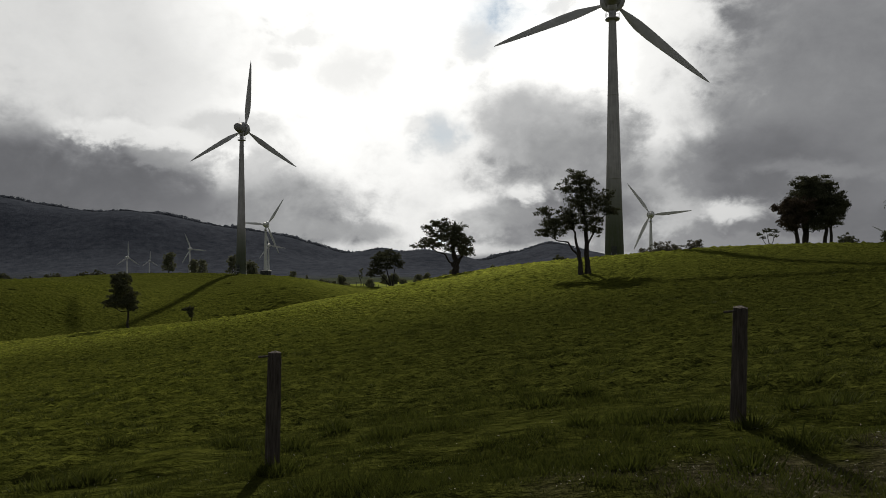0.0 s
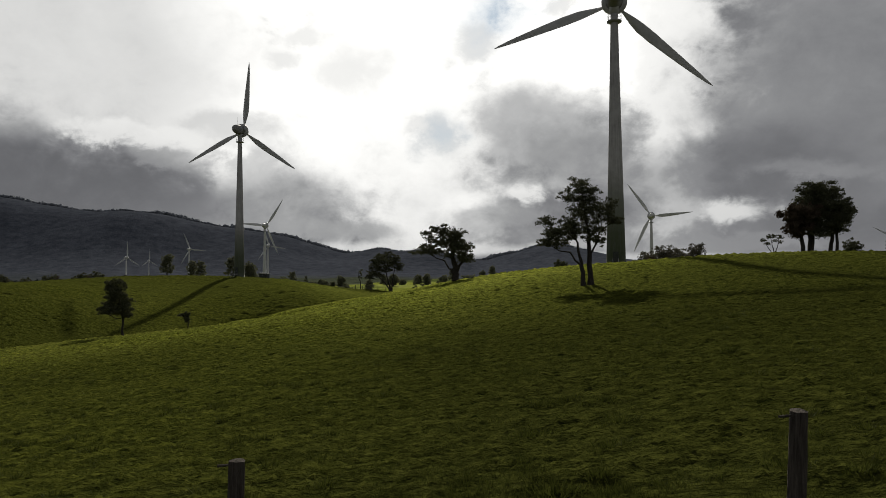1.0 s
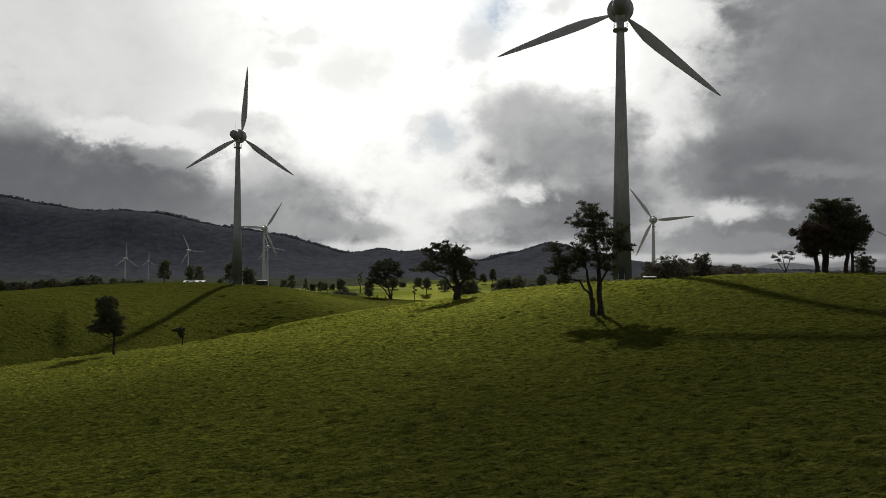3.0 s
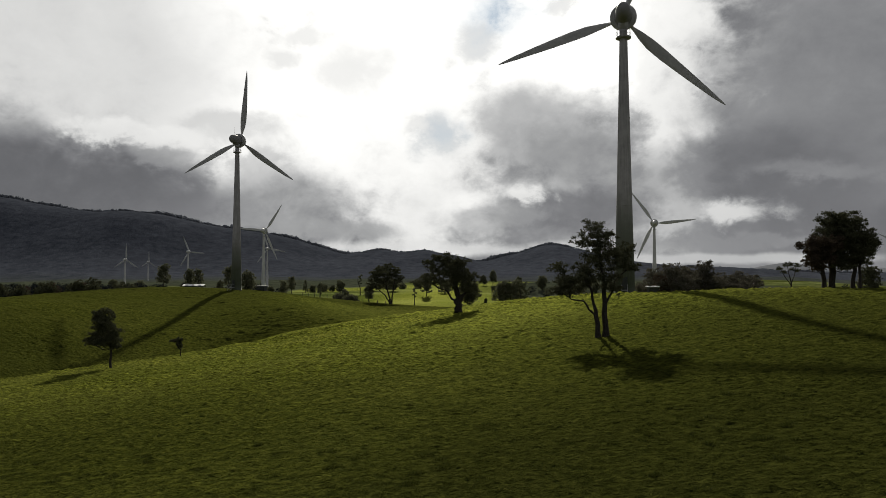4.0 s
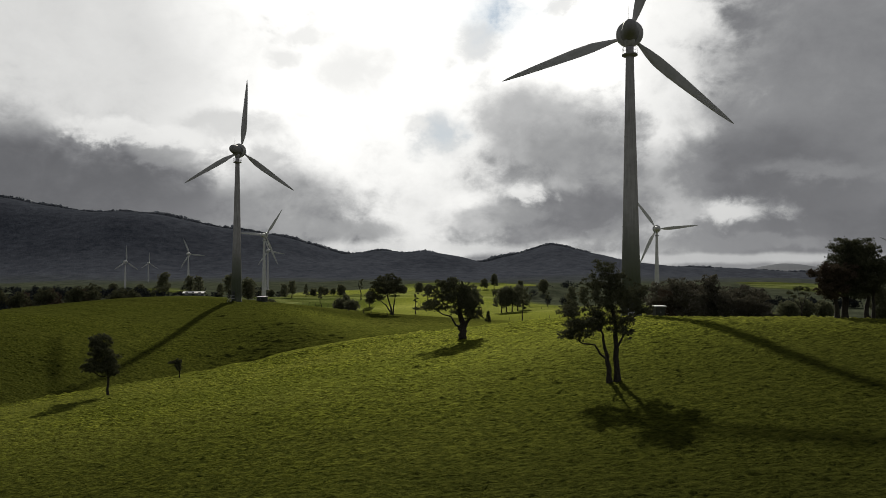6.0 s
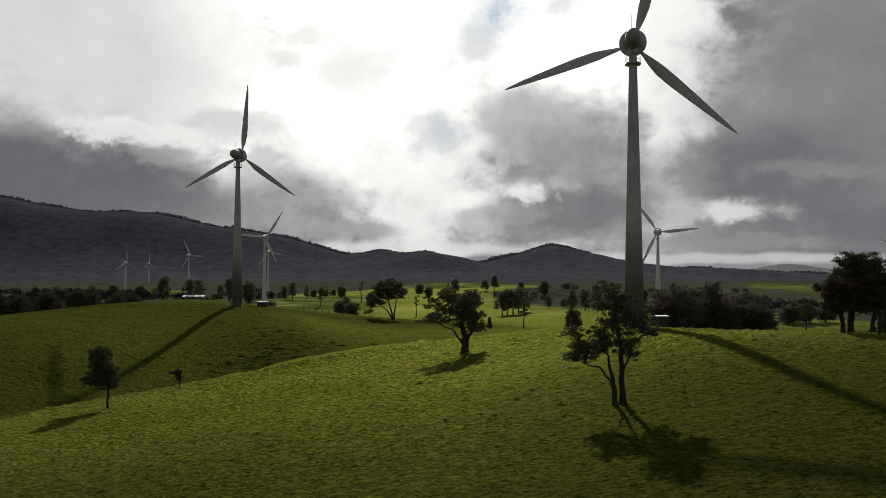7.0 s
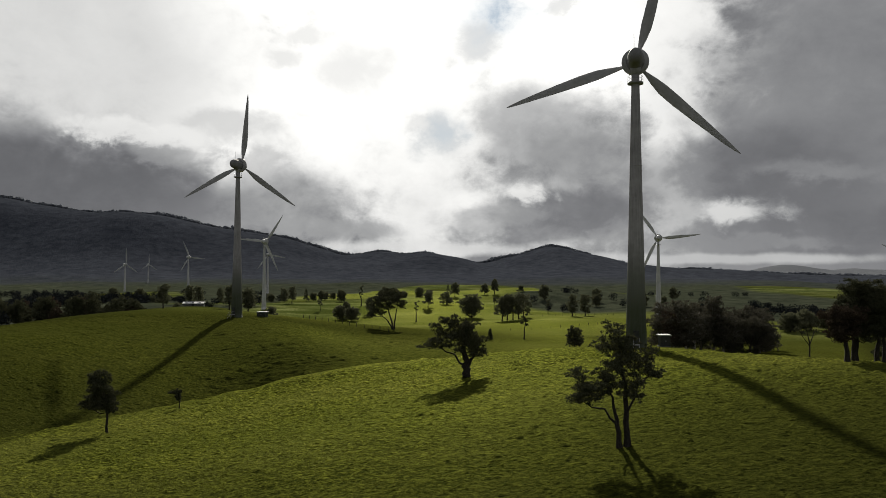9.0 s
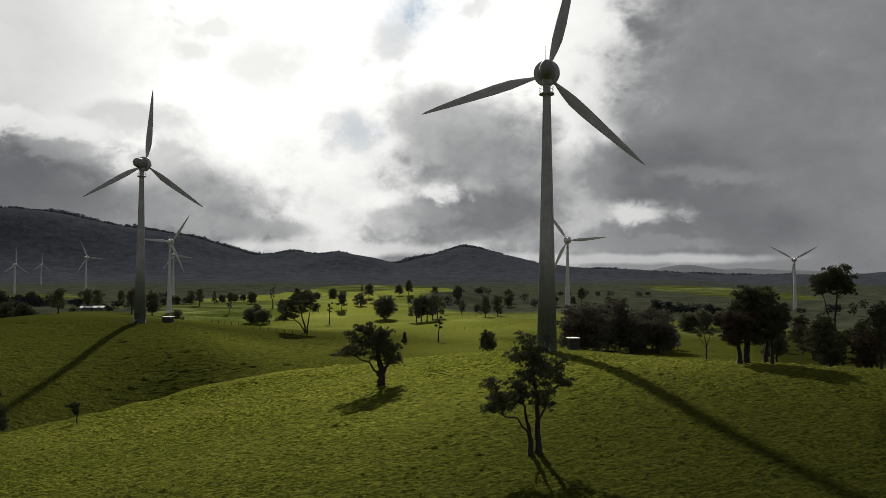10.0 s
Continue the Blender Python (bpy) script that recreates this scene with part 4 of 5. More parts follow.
# open spreading tree at the end of the wood
build_tree(70.4, 171, [
    [(0, 0, 0, 0.20), (-0.3, 0, 1.6, 0.15), (-1.2, 0, 3.6, 0.09), (-3.0, 0, 5.6, 0.04)], [(0.1, 0, 0.8, 0.14), (1.4, 0.3, 2.2, 0.10), (2.2, 0, 4.2, 0.07), (4.6, 0, 5.4, 0.03)],
    [(-0.2, 0, 1.4, 0.12), (0.5, 0, 4.0, 0.08), (0.6, 0, 6.6, 0.04)], [(-0.2, 0.2, 0.6, 0.11), (-1.8, 0, 1.6, 0.08), (-3.0, 0, 3.4, 0.05), (-5.0, 0, 4.2, 0.03)]],
    paired([(-3.2, 6.6, 1.9, 1.0), (-5.2, 4.6, 1.6, 0.9), (0.6, 7.6, 2.1, 1.1), (3.0, 6.6, 1.8, 1.0), (5.2, 6.0, 1.6, 0.7), (6.2, 3.6, 1.4, 0.6), (-1.4, 7.6, 1.7, 0.9), (4.4, 4.4, 1.2, 0.6), (2.0, 1.0, 1.8, 0.9), (-4.0, 1.2, 2.2, 1.2), (-1.0, 5.4, 1.5, 0.8), (1.8, 5.6, 1.4, 0.8), (-2.6, 4.6, 1.3, 0.7), (3.2, 3.0, 1.2, 0.6)], shape), 21,
    "open spreading tree with pale bare limbs", 0.28, 0.9, LEAF_WOOD, twigs=6)


# scattered trees of the farmland: x, y, height, width, style, rust-tinged or not
COMMON = [
    (23.2, 138.5, 4.2, 3.0, "round", 0),
    (11.7, 200.3, 3.5, 1.9, "cone", 0),
    (22.7, 214.2, 8.3, 2.7, "sparse", 0),
    (33.7, 420.6, 14.5, 9.5, "broad", 0),
    (37.2, 425.9, 16.4, 9.5, "broad", 0),
    (40.6, 425.4, 15.4, 9.5, "broad", 0),
    (44.5, 430.4, 16.2, 9.5, "broad", 0),
    (49.5, 446.6, 14.7, 9.5, "broad", 0),
    (80, 446.5, 13.9, 7.8, "round", 0),
    (90.1, 456, 14.2, 8, "round", 0),
    (17, 451.5, 14.1, 14.4, "round", 0),
    (36.7, 643.2, 9.5, 8.3, "broad", 0),
    (36.2, 511.9, 9.0, 5.1, "sparse", 0),
    (58, 484, 9.7, 4.9, "sparse", 0),
    (73.8, 506.7, 10.8, 3.6, "sparse", 0),
    (-66.9, 452.4, 8.9, 9.4, "round", 0),
    (-58.9, 446.6, 8.8, 9.3, "round", 0),
    (-64.4, 462.7, 10.6, 6.6, "round", 0),
    (-120.2, 613.2, 12.1, 6.4, "cone", 0),
    (-86.9, 494.5, 8.1, 4.7, "sparse", 0),
    (-117.1, 542.6, 13.4, 7.8, "broad", 0),
    (-155.5, 684.2, 14.7, 8.8, "round", 0),
    (-60.1, 510.8, 16, 4.1, "sparse", 0),
    (-17.4, 428, 14, 4.1, "sparse", 0),
    (-11.6, 493, 11.4, 7.1, "broad", 0),
    (1.1, 516.4, 8.5, 11.6, "shrub", 0),
    (-50.5, 478.3, 11, 6.9, "round", 0),
    (-89.3, 295.4, 10.6, 6.1, "broad", 0),
    (-90.2, 326.4, 10.6, 7.8, "round", 0),
    (-102.2, 416.3, 10.2, 8, "broad", 0),
    (-109.4, 277.7, 9.5, 6.1, "broad", 0),
    (-119, 332.9, 10.9, 5.3, "round", 0),
    (-114, 329.4, 10.2, 4.7, "round", 0),
    (-151, 401, 9.9, 5.7, "round", 0),
    (-131.7, 709.2, 8.2, 8, "round", 0),
    (-121.2, 714.4, 8.3, 8, "round", 0),
    (-113.8, 722.2, 7.8, 7, "broad", 0),
    (-106.8, 729.8, 7.2, 7, "round", 0),
    (5.9, 1012.8, 11.8, 4.1, "cone", 0),
    (-52.6, 678.9, 6.7, 8.7, "round", 0),
    (-39.8, 694.6, 6.9, 7.8, "round", 0),
    (-15.4, 726.7, 6, 8.2, "round", 0),
    (150, 312, 8.0, 10, "round", 0),
    (160, 318, 8.5, 11, "round", 0),
    (171, 322, 7.5, 9, "round", 0),
]
WORDS = {"broad": "broad-crowned dark gum tree in the pasture", "round": "round dense dark tree in the pasture", "cone": "narrow upright dark tree in the pasture",
         "sparse": "thin sparse tree with a bare stem in the pasture", "shrub": "low dense shrub growing in the grass"}
for k, (tx, ty, th, tw, style, rust) in enumerate(COMMON):
    stems, clumps = rough_tree(100 + k, th, tw, style)
    far = math.hypot(tx, ty)
    build_tree(tx, ty, stems, clumps, 200 + k, WORDS[style], min(1.1, 0.20 + far * 0.0015), 1.0, LEAF_RUST if rust else LEAF_FARM_HAZE if far > 250 else LEAF,
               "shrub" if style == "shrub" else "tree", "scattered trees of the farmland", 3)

# thick wood behind the crest, and the thicket past the knoll: built from a few shapes
pick = np.random.default_rng(8)
models = []
for k, (h, w, style) in enumerate([(11, 8, "broad"), (10, 8.5, "round"), (12, 7, "broad"), (8, 7, "round"), (5, 6, "shrub")]):
    stems, clumps = rough_tree(300 + k, h, w, style)
    models.append((stems, clumps, h, w, style))


def build_wood(places, group, label, leaf, rust_every, density=1.1, twigs=3, bark=None, mat=None):
    first = {}
    for k, (x, y, scale) in enumerate(places):
        j = int(pick.integers(len(models)))
        rust = rust_every and k % rust_every == 2
        if (j, rust) not in first:
            stems, clumps, h, w, style = models[j]
            first[j, rust] = build_tree(x, y, stems, clumps, 400 + j, label, leaf, density, LEAF_RUST if rust else mat or LEAF, "tree", group, twigs, bark=bark)
            tree = first[j, rust]
        else:
            tree = copy_thing(first[j, rust], pose(*on_ground(x, y, 0.15), 0, 0, float(pick.random()) * 360))
        tree.scale = (scale, scale, scale * (0.9 + 0.25 * float(pick.random())))


build_wood([(50 + 33 * f + 3 * math.sin(9 * k), 172 + 10 * math.sin(2.7 * k) + 18 * f, 0.85 + 0.3 * math.sin(5 * k) ** 2)
            for k, f in ((k, k / 21) for k in range(22))], "trees of the wood behind the crest", "dense dark woodland tree with pale branches", 0.40, 5, 0.75, 7, PALE_BARK, LEAF_WOOD)
build_wood([(-262 + 95 * f + 4 * math.sin(7 * k), 372 + 16 * math.sin(3.3 * k) + 20 * f, 1.05 + 0.4 * math.sin(4 * k) ** 2)
            for k, f in ((k, k / 41) for k in range(42))], "trees of the thicket past the knoll", "dark bushy thicket tree", 0.75, 6, 0.75)
build_wood([(73, 112, 0.75), (77, 116, 0.8), (81, 113, 0.7), (88, 118, 0.85), (94, 121, 0.9), (97, 113, 0.8), (104, 122, 1.0), (70, 120, 0.6), (92, 127, 0.4), (99, 129, 0.45), (108, 120, 0.5), (113, 129, 0.45), (120, 124, 0.55), (86, 128, 0.35), (101, 128, 1.0)],
           "trees beyond the grove", "dark leafy tree on the crest beyond the grove", 0.46, 3)
build_wood([(106 + 11 * k + 5 * math.sin(4 * k), 162 + 14 * k + 12 * math.sin(2.3 * k), 0.75 + 0.25 * math.sin(3 * k) ** 2) for k in range(9)]
           + [(104 + 13 * k, 152 + 9 * math.sin(3.1 * k), 0.6) for k in range(6)], "trees of the dale past the grove", "dark leafy tree in the dale past the grove", 0.6, 4)
build_wood([(120 + 16 * k + 9 * math.sin(5 * k), 560 + 40 * math.sin(2.1 * k), 1.1) for k in range(6)], "trees along the far fields", "dark tree at the edge of far fields", 1.0, 0, mat=LEAF_FARM_HAZE)
build_wood([(-300 + 26 * k + 9 * math.sin(5 * k), 640 + 60 * math.sin(2.9 * k), 1.1) for k in range(16)], "trees along the far fields", "dark tree at the edge of far fields", 1.0, 0, mat=LEAF_FARM_HAZE)


def build_far_forest():
    """Trees of the scrub on the plain, and tree tops along the crests of the hills."""
    rng = np.random.default_rng(9)
    n = 9000
    bearing = np.radians(rng.uniform(-46, 56, n))
    dist = 410 + 420 * rng.random(n)
    x, y = dist * np.sin(bearing), dist * np.cos(bearing)
    keep = (woodland_shade_share(x, y) > 0.5) & (rng.random(n) < 0.35 + 1.3 * soft_noise(x, y, 80, 14))
    keep &= (x < 60) | (np.hypot((x - 255) / 38, (y - 500) / 24) < 1) | (rng.random(n) < 0.06)
    x, y = x[keep][:620], y[keep][:620]
    n, sprays = len(x), 130
    h, w = rng.uniform(4.0, 9.0, n), rng.uniform(2.8, 5.2, n)
    d = rng.normal(size=(n, sprays, 3))
    d /= np.linalg.norm(d, axis=2)[:, :, None]
    c = d * rng.random((n, sprays, 1)) ** 0.4 * np.stack([w, w, h * 0.45], -1)[:, None] + np.stack([x, y, ground_height(x, y) + h * 0.5], -1)[:, None]
    c = c.reshape(-1, 3)
    a, b = rng.normal(size=c.shape), rng.normal(size=c.shape)
    a *= rng.uniform(0.4, 0.85, (len(c), 1)) / np.linalg.norm(a, axis=1)[:, None]
    b *= rng.uniform(0.3, 0.65, (len(c), 1)) / np.linalg.norm(b, axis=1)[:, None]
    shards("scrub_trees", np.stack([c - a, c - b, c + a, c + b], 1).reshape(-1, 3), 4, LEAF_FAR, "dark scrub and woodland on the far plain", "woodland")
    n = 5900
    bearing = np.radians(rng.uniform(-46, 56, n))
    dist = (2600 + rng.uniform(12, 46, n)) / np.cos(bearing)
    x, y = dist * np.sin(bearing), dist * np.cos(bearing)
    keep = woodland_shade_share(x, y) > 0.5
    x, y = x[keep], y[keep]
    z = ground_height(x, y)
    n = len(x)
    w = rng.uniform(4.0, 9.0, n)
    h = rng.uniform(4.0, 13.0, n) * (0.85 + 0.9 * soft_noise(x, y, 60, 21)) * np.where(rng.random(n) < 0.10, 1.2, 1.0)
    base = np.array([[math.cos(a) * r, math.sin(a) * r, t] for t, r in ((0.15, 0.80), (0.74, 0.95)) for a in np.arange(5) * 2 * math.pi / 5 + t] + [[0, 0, 1.0]])
    tri = [(k, (k + 1) % 5, 5 + (k + 1) % 5) for k in range(5)] + [(k, 5 + (k + 1) % 5, 5 + k) for k in range(5)] + [(5 + k, 5 + (k + 1) % 5, 10) for k in range(5)]
    pts = base[None] * (1 + rng.normal(size=(n, 11, 1)) * 0.15) * np.stack([w, w, h], -1)[:, None] + np.stack([x, y, z - 2.5], -1)[:, None]
    faces = (np.array(tri)[None] + 11 * np.arange(n)[:, None, None]).reshape(-1, 3)
    me = facets("far_forest", pts.reshape(-1, 3), faces, LEAF_HILL_HAZE)
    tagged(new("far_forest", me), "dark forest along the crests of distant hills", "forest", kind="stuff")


build_far_forest()


# ---- buildings ----
def build_kiosk(x, y, sx, sy, h, turn, wall, label, roof):
    """A small transformer house with a flat overhanging roof and double doors."""
    top = new("transformer_kiosk")
    top.matrix_world = pose(*on_ground(x, y, 0.1), 0, 0, turn)
    tagged(top, label, "kiosk", "transformer kiosks")
    part_bm("plinth", box_bm(sx + 0.1, sy + 0.1, 0.3, 0, 0, 0, 0.02), GREY_WALL, top)
    part_bm("body", box_bm(sx, sy, h - 0.4, 0, 0, 0.3, 0.03), wall, top)
    part_bm("roof", box_bm(sx + 0.35, sy + 0.35, 0.18, 0, 0, h - 0.1, 0.04), roof, top, "flat metal roof")
    for k in (-1, 1):
        door = part_bm("door", box_bm(sx * 0.36, 0.06, h * 0.68, k * sx * 0.19, -sy / 2 - 0.03, 0.35, 0.01), wall, top)
        part_bm("handle", box_bm(0.04, 0.06, 0.2, k * 0.08, -sy / 2 - 0.09, 1.1, 0.008), STEEL, door)
    return top


build_kiosk(37.2, 130.0, 1.7, 1.4, 2.2, 4, DARK_WALL, "small dark transformer kiosk with sunlit pale roof", ROOF)
build_kiosk(-57.6, 226.0, 2.7, 2.2, 1.8, -12, DARK_WALL, "small dark transformer kiosk beside the turbine", STEEL)


def build_house(x, y, sx, sy, wall_h, roof_h, turn, name, label, wall, openings, roof):
    """A gabled building with eaves, door and windows."""
    top = new(name)
    top.matrix_world = pose(*on_ground(x, y, 0.2), 0, 0, turn)
    tagged(top, label, name.replace("_", " "))
    part_bm("wall", box_bm(sx, sy, wall_h, 0, 0, 0, 0.03), wall, top)
    e, t = 0.5, 0.12
    for side in (-1, 1):
        a = [(-sx / 2 - e, side * (sy / 2 + e), wall_h - 0.15), (sx / 2 + e, side * (sy / 2 + e), wall_h - 0.15), (sx / 2 + e, 0, wall_h + roof_h), (-sx / 2 - e, 0, wall_h + roof_h)]
        verts = a + [(p[0], p[1], p[2] + t) for p in a]
        faces = [(0, 1, 2, 3), (7, 6, 5, 4), (0, 4, 5, 1), (1, 5, 6, 2), (2, 6, 7, 3), (3, 7, 4, 0)]
        part("roof", verts, faces, roof, top, "corrugated metal roof")
    for side in (-1, 1):
        verts = [(side * sx / 2, -sy / 2, wall_h - 0.05), (side * sx / 2, sy / 2, wall_h - 0.05), (side * sx / 2, 0, wall_h + roof_h - 0.05)]
        verts += [(v[0] - side * 0.15, v[1], v[2]) for v in verts]
        part("gable", verts, [(0, 1, 2), (5, 4, 3), (0, 3, 4, 1), (1, 4, 5, 2), (2, 5, 3, 0)], wall, top)
    for k in range(openings):
        ox = -sx / 2 + sx * (k + 0.5) / openings
        if k == openings // 2:
            part_bm("door", box_bm(1.0, 0.08, 2.0, ox, -sy / 2 - 0.04, 0.1, 0.02), DARK_WALL, top)
        else:
            frame_ob = part_bm("window", box_bm(1.3, 0.08, 1.1, ox, -sy / 2 - 0.04, 1.0, 0.02), ROOF, top)
            part_bm("pane", box_bm(1.1, 0.04, 0.9, ox, -sy / 2 - 0.07, 1.1, 0.005), GLASS, frame_ob)
    return top


build_house(-112.5, 320, 8.4, 4.0, 1.7, 0.5, 6, "shed", "long low pale-roofed farm shed behind the knoll", GREY_WALL, 3, ROOF)
build_house(-158, 392, 8, 6, 2.6, 1.5, 25, "farmhouse", "small white farmhouse half hidden by trees", PALE_WALL, 3, ROOF)


# ---- fence posts ----
def build_post(x, y, h, lean_x, lean_y, turn, label):
    top = new("fence_post")
    top.matrix_world = pose(*on_ground(x, y, 0.31), lean_y, lean_x, turn)
    tagged(top, label, "fence post", "fence posts along the near edge")
    rng = np.random.default_rng(int(abs(x) * 100))
    sides, levels, verts, faces = 14, 16, [], []
    for i in range(levels + 1):
        z = (h + 0.25) * i / levels
        for k in range(sides):
            a = 2 * math.pi * k / sides
            r = 0.091 * (1 + 0.07 * math.sin(3 * a + x) + 0.05 * math.sin(7 * a) + 0.02 * rng.normal()) * (1.08 - 0.14 * i / levels)
            verts.append((r * math.cos(a), r * math.sin(a), z - (0.015 * rng.random() if i == levels else 0)))
    for i in range(levels):
        for k in range(sides):
            k2 = (k + 1) % sides
            faces.append((i * sides + k, i * sides + k2, (i + 1) * sides + k2, (i + 1) * sides + k))
    c = len(verts)
    verts.append((0.01, 0, h + 0.25 + 0.02))
    faces += [(levels * sides + k, levels * sides + (k + 1) % sides, c) for k in range(sides)]
    part("shaft", verts, faces, POST, top)
    bm = bmesh.new()
    bmesh.ops.create_cone(bm, segments=8, radius1=0.016, radius2=0.012, depth=0.16, cap_ends=True, matrix=Matrix.Translation((-0.13, 0, h + 0.19)) @ Matrix.Rotation(radians(84), 4, "Y"))
    peg = part_bm("peg", bm, POST, top)
    peg.rotation_euler[2] = radians(-turn)


build_post(-2.2, 9.0, 1.48, 1.0, -1.0, 20, "weathered round timber fence post standing in grass")
build_post(3.70, 8.8, 1.50, -2.0, 2.0, 60, "leaning weathered timber fence post at the field edge")


def build_field_fence(points, label):
    """A row of thin posts between two points of the fields."""
    (x0, y0), (x1, y1), count = points
    first = None
    for k in range(count):
        f = k / (count - 1)
        m = pose(*on_ground(x0 + (x1 - x0) * f, y0 + (y1 - y0) * f, 0.1), 0, 2 * math.sin(9 * k), 40 * k)
        if first is None:
            first = new("field_post")
            part("shaft", *lathe([(0.10, 0), (0.09, 1.25), (0.06, 1.35)], 7), POST, first)
            first.matrix_world = m
            tagged(first, label, "fence post", "posts of the field fences")
        else:
            copy_thing(first, m)


build_field_fence(((62, 452), (120, 470), 14), "thin dark post of a far field fence")
build_field_fence(((-52, 262), (-18, 222), 13), "thin dark fence post along the knoll's back edge")
build_field_fence(((30, 330), (75, 352), 10), "thin dark post of a fence across the pasture")


# ---- grass ----
def grass(name, count, near, far, half_angle, blades, height, width, seed, label, mat, thins):
    """Tufts of bent three-sided blades between two distances ahead; thicker where noise gathers them."""
    rng = np.random.default_rng(seed)
    d = near * (far / near) ** rng.random(count)
    a = np.radians(rng.uniform(-1, 1, count) * (half_angle + 4 + 60 * np.exp(-d / 8)))
    x, y = d * np.sin(a), d * np.cos(a) + 1.0
    gather = 0.5 + soft_noise(x * 0.6, y * 1.2, 0.75, 31) + 0.6 * soft_noise(x, y, 0.3, 32) + 0.4 * soft_noise(x, y, 6, 33)
    gather = np.clip(gather, 0, 1)
    keep = rng.random(count) < (0.12 + 1.1 * gather) * np.clip(thins(d), 0, 1) * (1 - 0.5 * soil_share(x, y))
    x, y, d, gather = x[keep], y[keep], d[keep], gather[keep]
    n = len(x)
    z = turf_height(x, y) - 0.02
    x, y, z, d, gather = (np.repeat(v, blades) for v in (x, y, z, d, gather))
    m = n * blades
    grow = 1 + np.clip(d - 12, 0, 200) * 0.016
    h = height * (0.6 + 0.7 * rng.random(m)) * (0.30 + 2.1 * gather ** 2) * grow ** 0.4
    w = width * (0.6 + 0.8 * rng.random(m)) * grow
    spin = rng.random(m) * 2 * math.pi
    r = rng.random(m) * 0.10 * grow
    bx, by = x + np.cos(spin) * r, y + np.sin(spin) * r
    lean = h * (0.25 + 0.75 * rng.random(m))
    turn = spin + rng.normal(size=m) * 0.9
    side = rng.random(m) * math.pi
    sx, sy = np.cos(side) * w * 0.5, np.sin(side) * w * 0.5
    corners = np.empty((m, 3, 3))
    corners[:, 0] = np.stack([bx - sx, by - sy, z], -1)
    corners[:, 1] = np.stack([bx + sx, by + sy, z], -1)
    corners[:, 2] = np.stack([bx + np.cos(turn) * lean, by + np.sin(turn) * lean, z + h], -1)
    return shards(name, corners.reshape(-1, 3), 3, mat, label, "grass")


# blades darkened by colour where the near ground lies in cloud shade
grass("verge_grass", 66000, 3.0, 76, 42, 6, 0.066, 0.013, 51, "rank grass along the fence, darkened for cloud shade", SHADED_RANK_BLADES, lambda d: (80 - d) / 55)


def build_litter():
    """Bent pale stalks and dead leaves lying along the trodden strip."""
    rng = np.random.default_rng(71)
    n = 17000
    x, y = rng.uniform(-5, 13, n), rng.uniform(2.2, 9.5, n)
    keep = rng.random(n) < 0.10 + 0.9 * soil_share(x, y) + 0.25 * np.clip((6.5 - y) / 3, 0, 1)
    x, y = x[keep], y[keep]
    n = len(x)
    z = ground_height(x, y) + rng.uniform(0.01, 0.07, n)
    turn, size = rng.uniform(0, 6.28, n), rng.uniform(0.007, 0.024, n)
    wide = rng.uniform(0.08, 0.3, n) * size
    way = np.stack([np.cos(turn), np.sin(turn), rng.uniform(-0.1, 0.7, n)], -1) * size[:, None]
    side = np.stack([-np.sin(turn), np.cos(turn), rng.uniform(-0.4, 0.4, n)], -1) * wide[:, None]
    p = np.stack([x, y, z], -1)
    corners = np.stack([p - way, p - side, p + way, p + side], 1).reshape(-1, 3)
    shards("dry_litter", corners, 4, STRAW, "pale dry stalks and dead leaves on trodden soil", "litter")


build_litter()


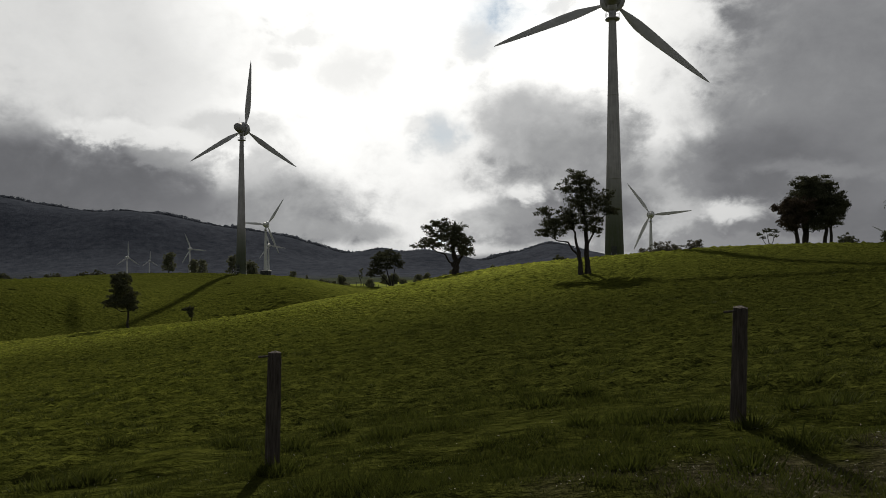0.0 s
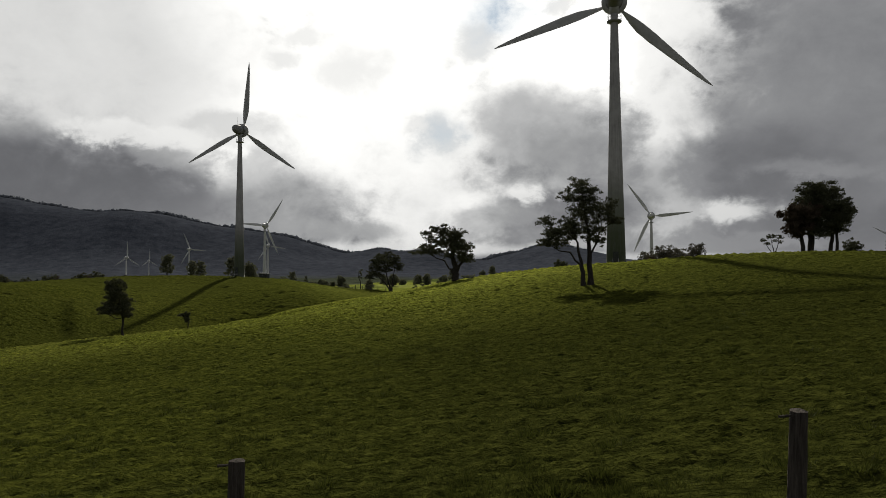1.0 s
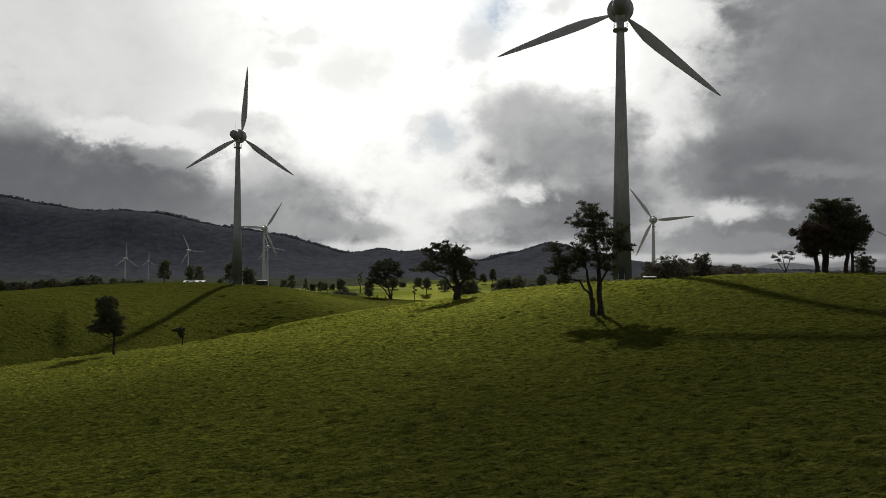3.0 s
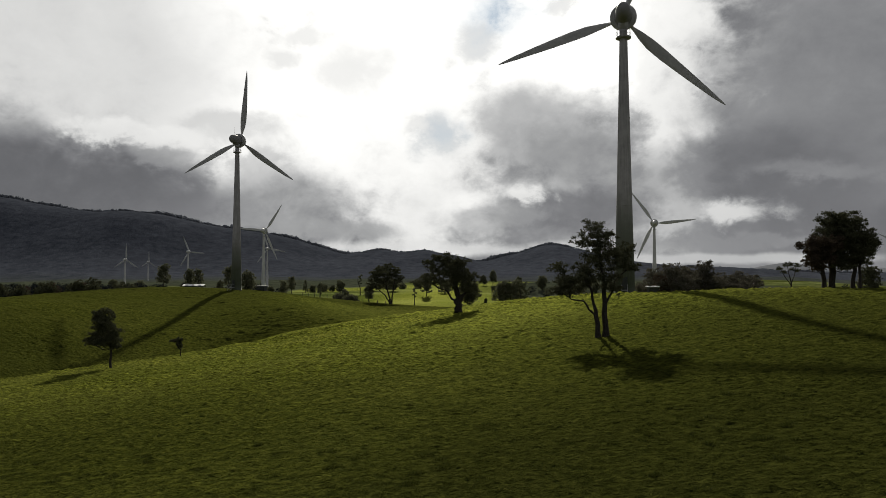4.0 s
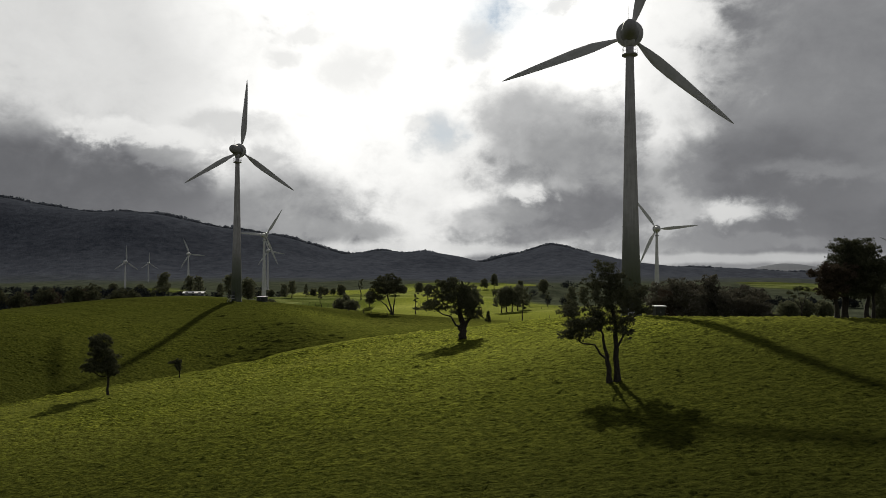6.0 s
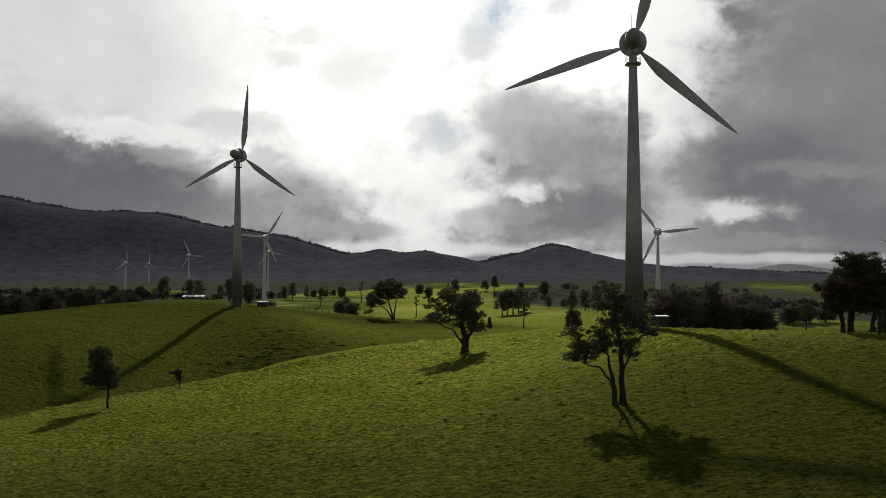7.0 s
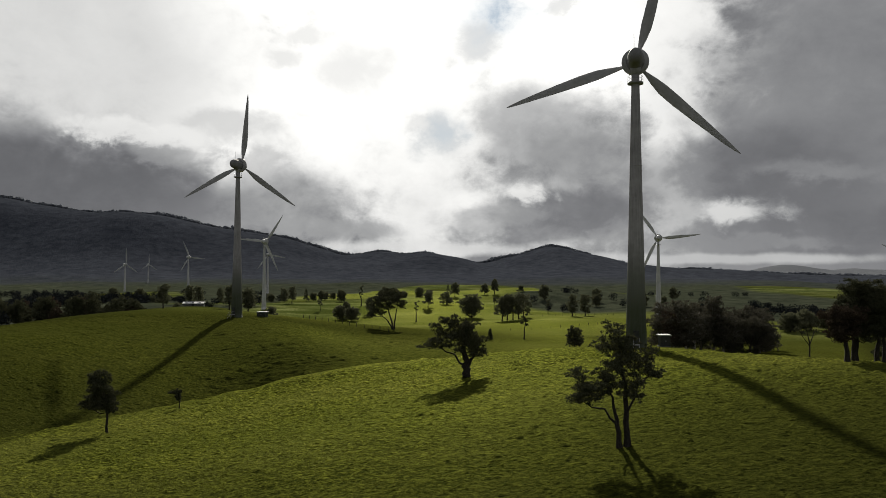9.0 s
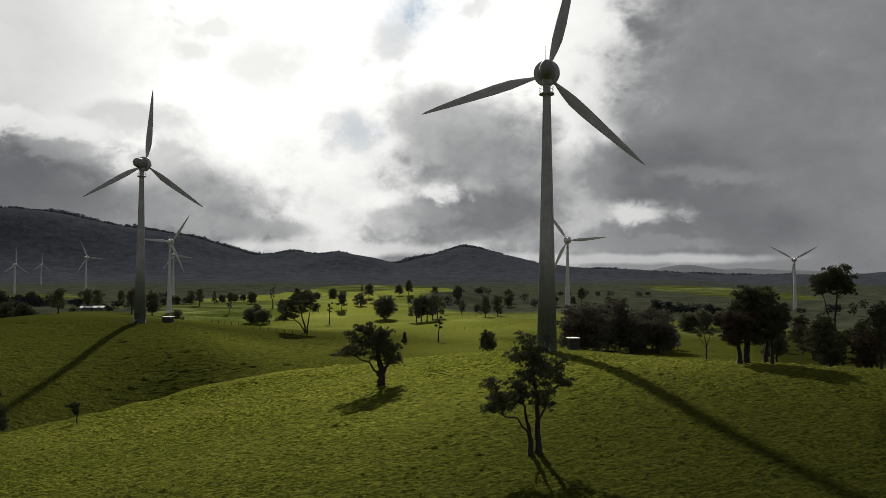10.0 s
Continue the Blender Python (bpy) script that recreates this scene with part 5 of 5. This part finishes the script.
def build_tussocks():
    """Low mounds of matted grass over the grazed slopes."""
    rng = np.random.default_rng(61)
    n = 160000
    d = 10 * (245 / 10) ** (rng.random(n) ** 0.80)
    a = np.radians(rng.uniform(-42, 46, n))
    x, y = d * np.sin(a), d * np.cos(a) + 2.0
    keep = (rng.random(n) < 0.85 + 0.4 * soft_noise(x, y, 5, 62)) & (np.abs(x + 2.2) + np.abs(y - 9) > 1) & (np.abs(x - 3.7) + np.abs(y - 8.8) > 1)
    keep &= (past_brow(x, y) < -2) | ((x < 5) & (y < 226) & (past_brow(x, y) > 14))
    x, y, d = x[keep], y[keep], d[keep]
    n = len(x)
    grow = np.clip(d / 90, 0.35, 1.7) * rng.uniform(0.5, 1.4, n)
    rx, ry, h = 0.80 * grow * rng.uniform(0.6, 1.5, n), 0.42 * grow, 0.14 * grow * rng.uniform(0.3, 1.5, n)
    knoll = y > 140
    rx, h = np.where(knoll, 1.9, 1.0) * rx, np.where(knoll, 0.85, 1.0) * h
    turn = rng.normal(0, 0.25, n)
    base = np.array([[math.cos(k * 1.0472), math.sin(k * 1.0472), -0.5] for k in range(6)] + [[0, 0.15, 1.0]])
    p = base[None] * (1 + 0.22 * rng.normal(size=(n, 7, 1)))
    c, s = np.cos(turn)[:, None], np.sin(turn)[:, None]
    px, py = p[:, :, 0] * rx[:, None], p[:, :, 1] * ry[:, None]
    px, py = px * c - py * s, px * s + py * c
    pts = np.stack([px + x[:, None], py + y[:, None], p[:, :, 2] * h[:, None] + turf_height(px + x[:, None], py + y[:, None])], -1).reshape(-1, 3)
    tri = [(k, (k + 1) % 6, 6) for k in range(6)]
    faces = (np.array(tri)[None] + 7 * np.arange(n)[:, None, None]).reshape(-1, 3)
    me = facets("tussocks", pts, faces, GROUND)
    me.attributes.new("shade_thatch", "FLOAT", "POINT").data.foreach_set("value", rank_shade_share(pts[:, 0], pts[:, 1]))
    tagged(new("tussocks", me), "low grassy tussocks over the grazed slopes", "grass", kind="stuff")


build_tussocks()


def build_grass_clumps():
    """Rank dark bunches of grass standing out of the grazed turf near the fence."""
    rng = np.random.default_rng(81)
    bunches = [(-2.5, 17.2, 0.55), (-2.3, 14.7, 0.5), (-7.6, 25.2, 0.8), (1.9, 15.5, 0.6), (-0.8, 9.9, 0.45), (2.4, 9.3, 0.5), (3.3, 9.1, 0.4), (-10.3, 21.3, 0.6),
               (3.6, 15.6, 0.6), (3.8, 18.1, 0.6), (6.7, 14.7, 0.7), (-2.8, 26.2, 0.7), (-1.9, 26.6, 0.7), (1.9, 7.1, 0.35), (3.9, 7.7, 0.4), (3.0, 6.8, 0.35), (-2.0, 8.5, 0.3), (3.75, 8.5, 0.3)]
    for k in range(150):
        y = 9 + 46 * rng.random() ** 1.3
        bunches.append((float(rng.uniform(-0.62, 0.68) * y), float(y), float(rng.uniform(0.2, 0.55))))
    out = []
    for x, y, size in bunches:
        n = int(230 * min(1.0, 2.2 * size))
        turn, off = rng.uniform(0, 2 * math.pi, n), size * rng.random(n) ** 0.7
        bx, by = x + np.cos(turn) * off, y + 0.6 * np.sin(turn) * off
        bz = turf_height(bx, by) - 0.02
        high = (0.09 + 0.16 * rng.random(n)) * (1.15 - 0.7 * off / size)
        wide = rng.uniform(0.008, 0.018, n)
        bend, lean = turn + rng.normal(0, 0.7, n), high * rng.uniform(0.2, 0.9, n)
        side = rng.uniform(0, math.pi, n)
        sx, sy = np.cos(side) * wide, np.sin(side) * wide
        out.append(np.stack([np.stack([bx - sx, by - sy, bz], -1), np.stack([bx + sx, by + sy, bz], -1), np.stack([bx + np.cos(bend) * lean, by + np.sin(bend) * lean, bz + high], -1)], 1))
    shards("grass_clumps", np.concatenate(out).reshape(-1, 3), 3, SHADED_RANK_BLADES, "rank dark grass bunches standing out of grazed turf", "grass")


build_grass_clumps()
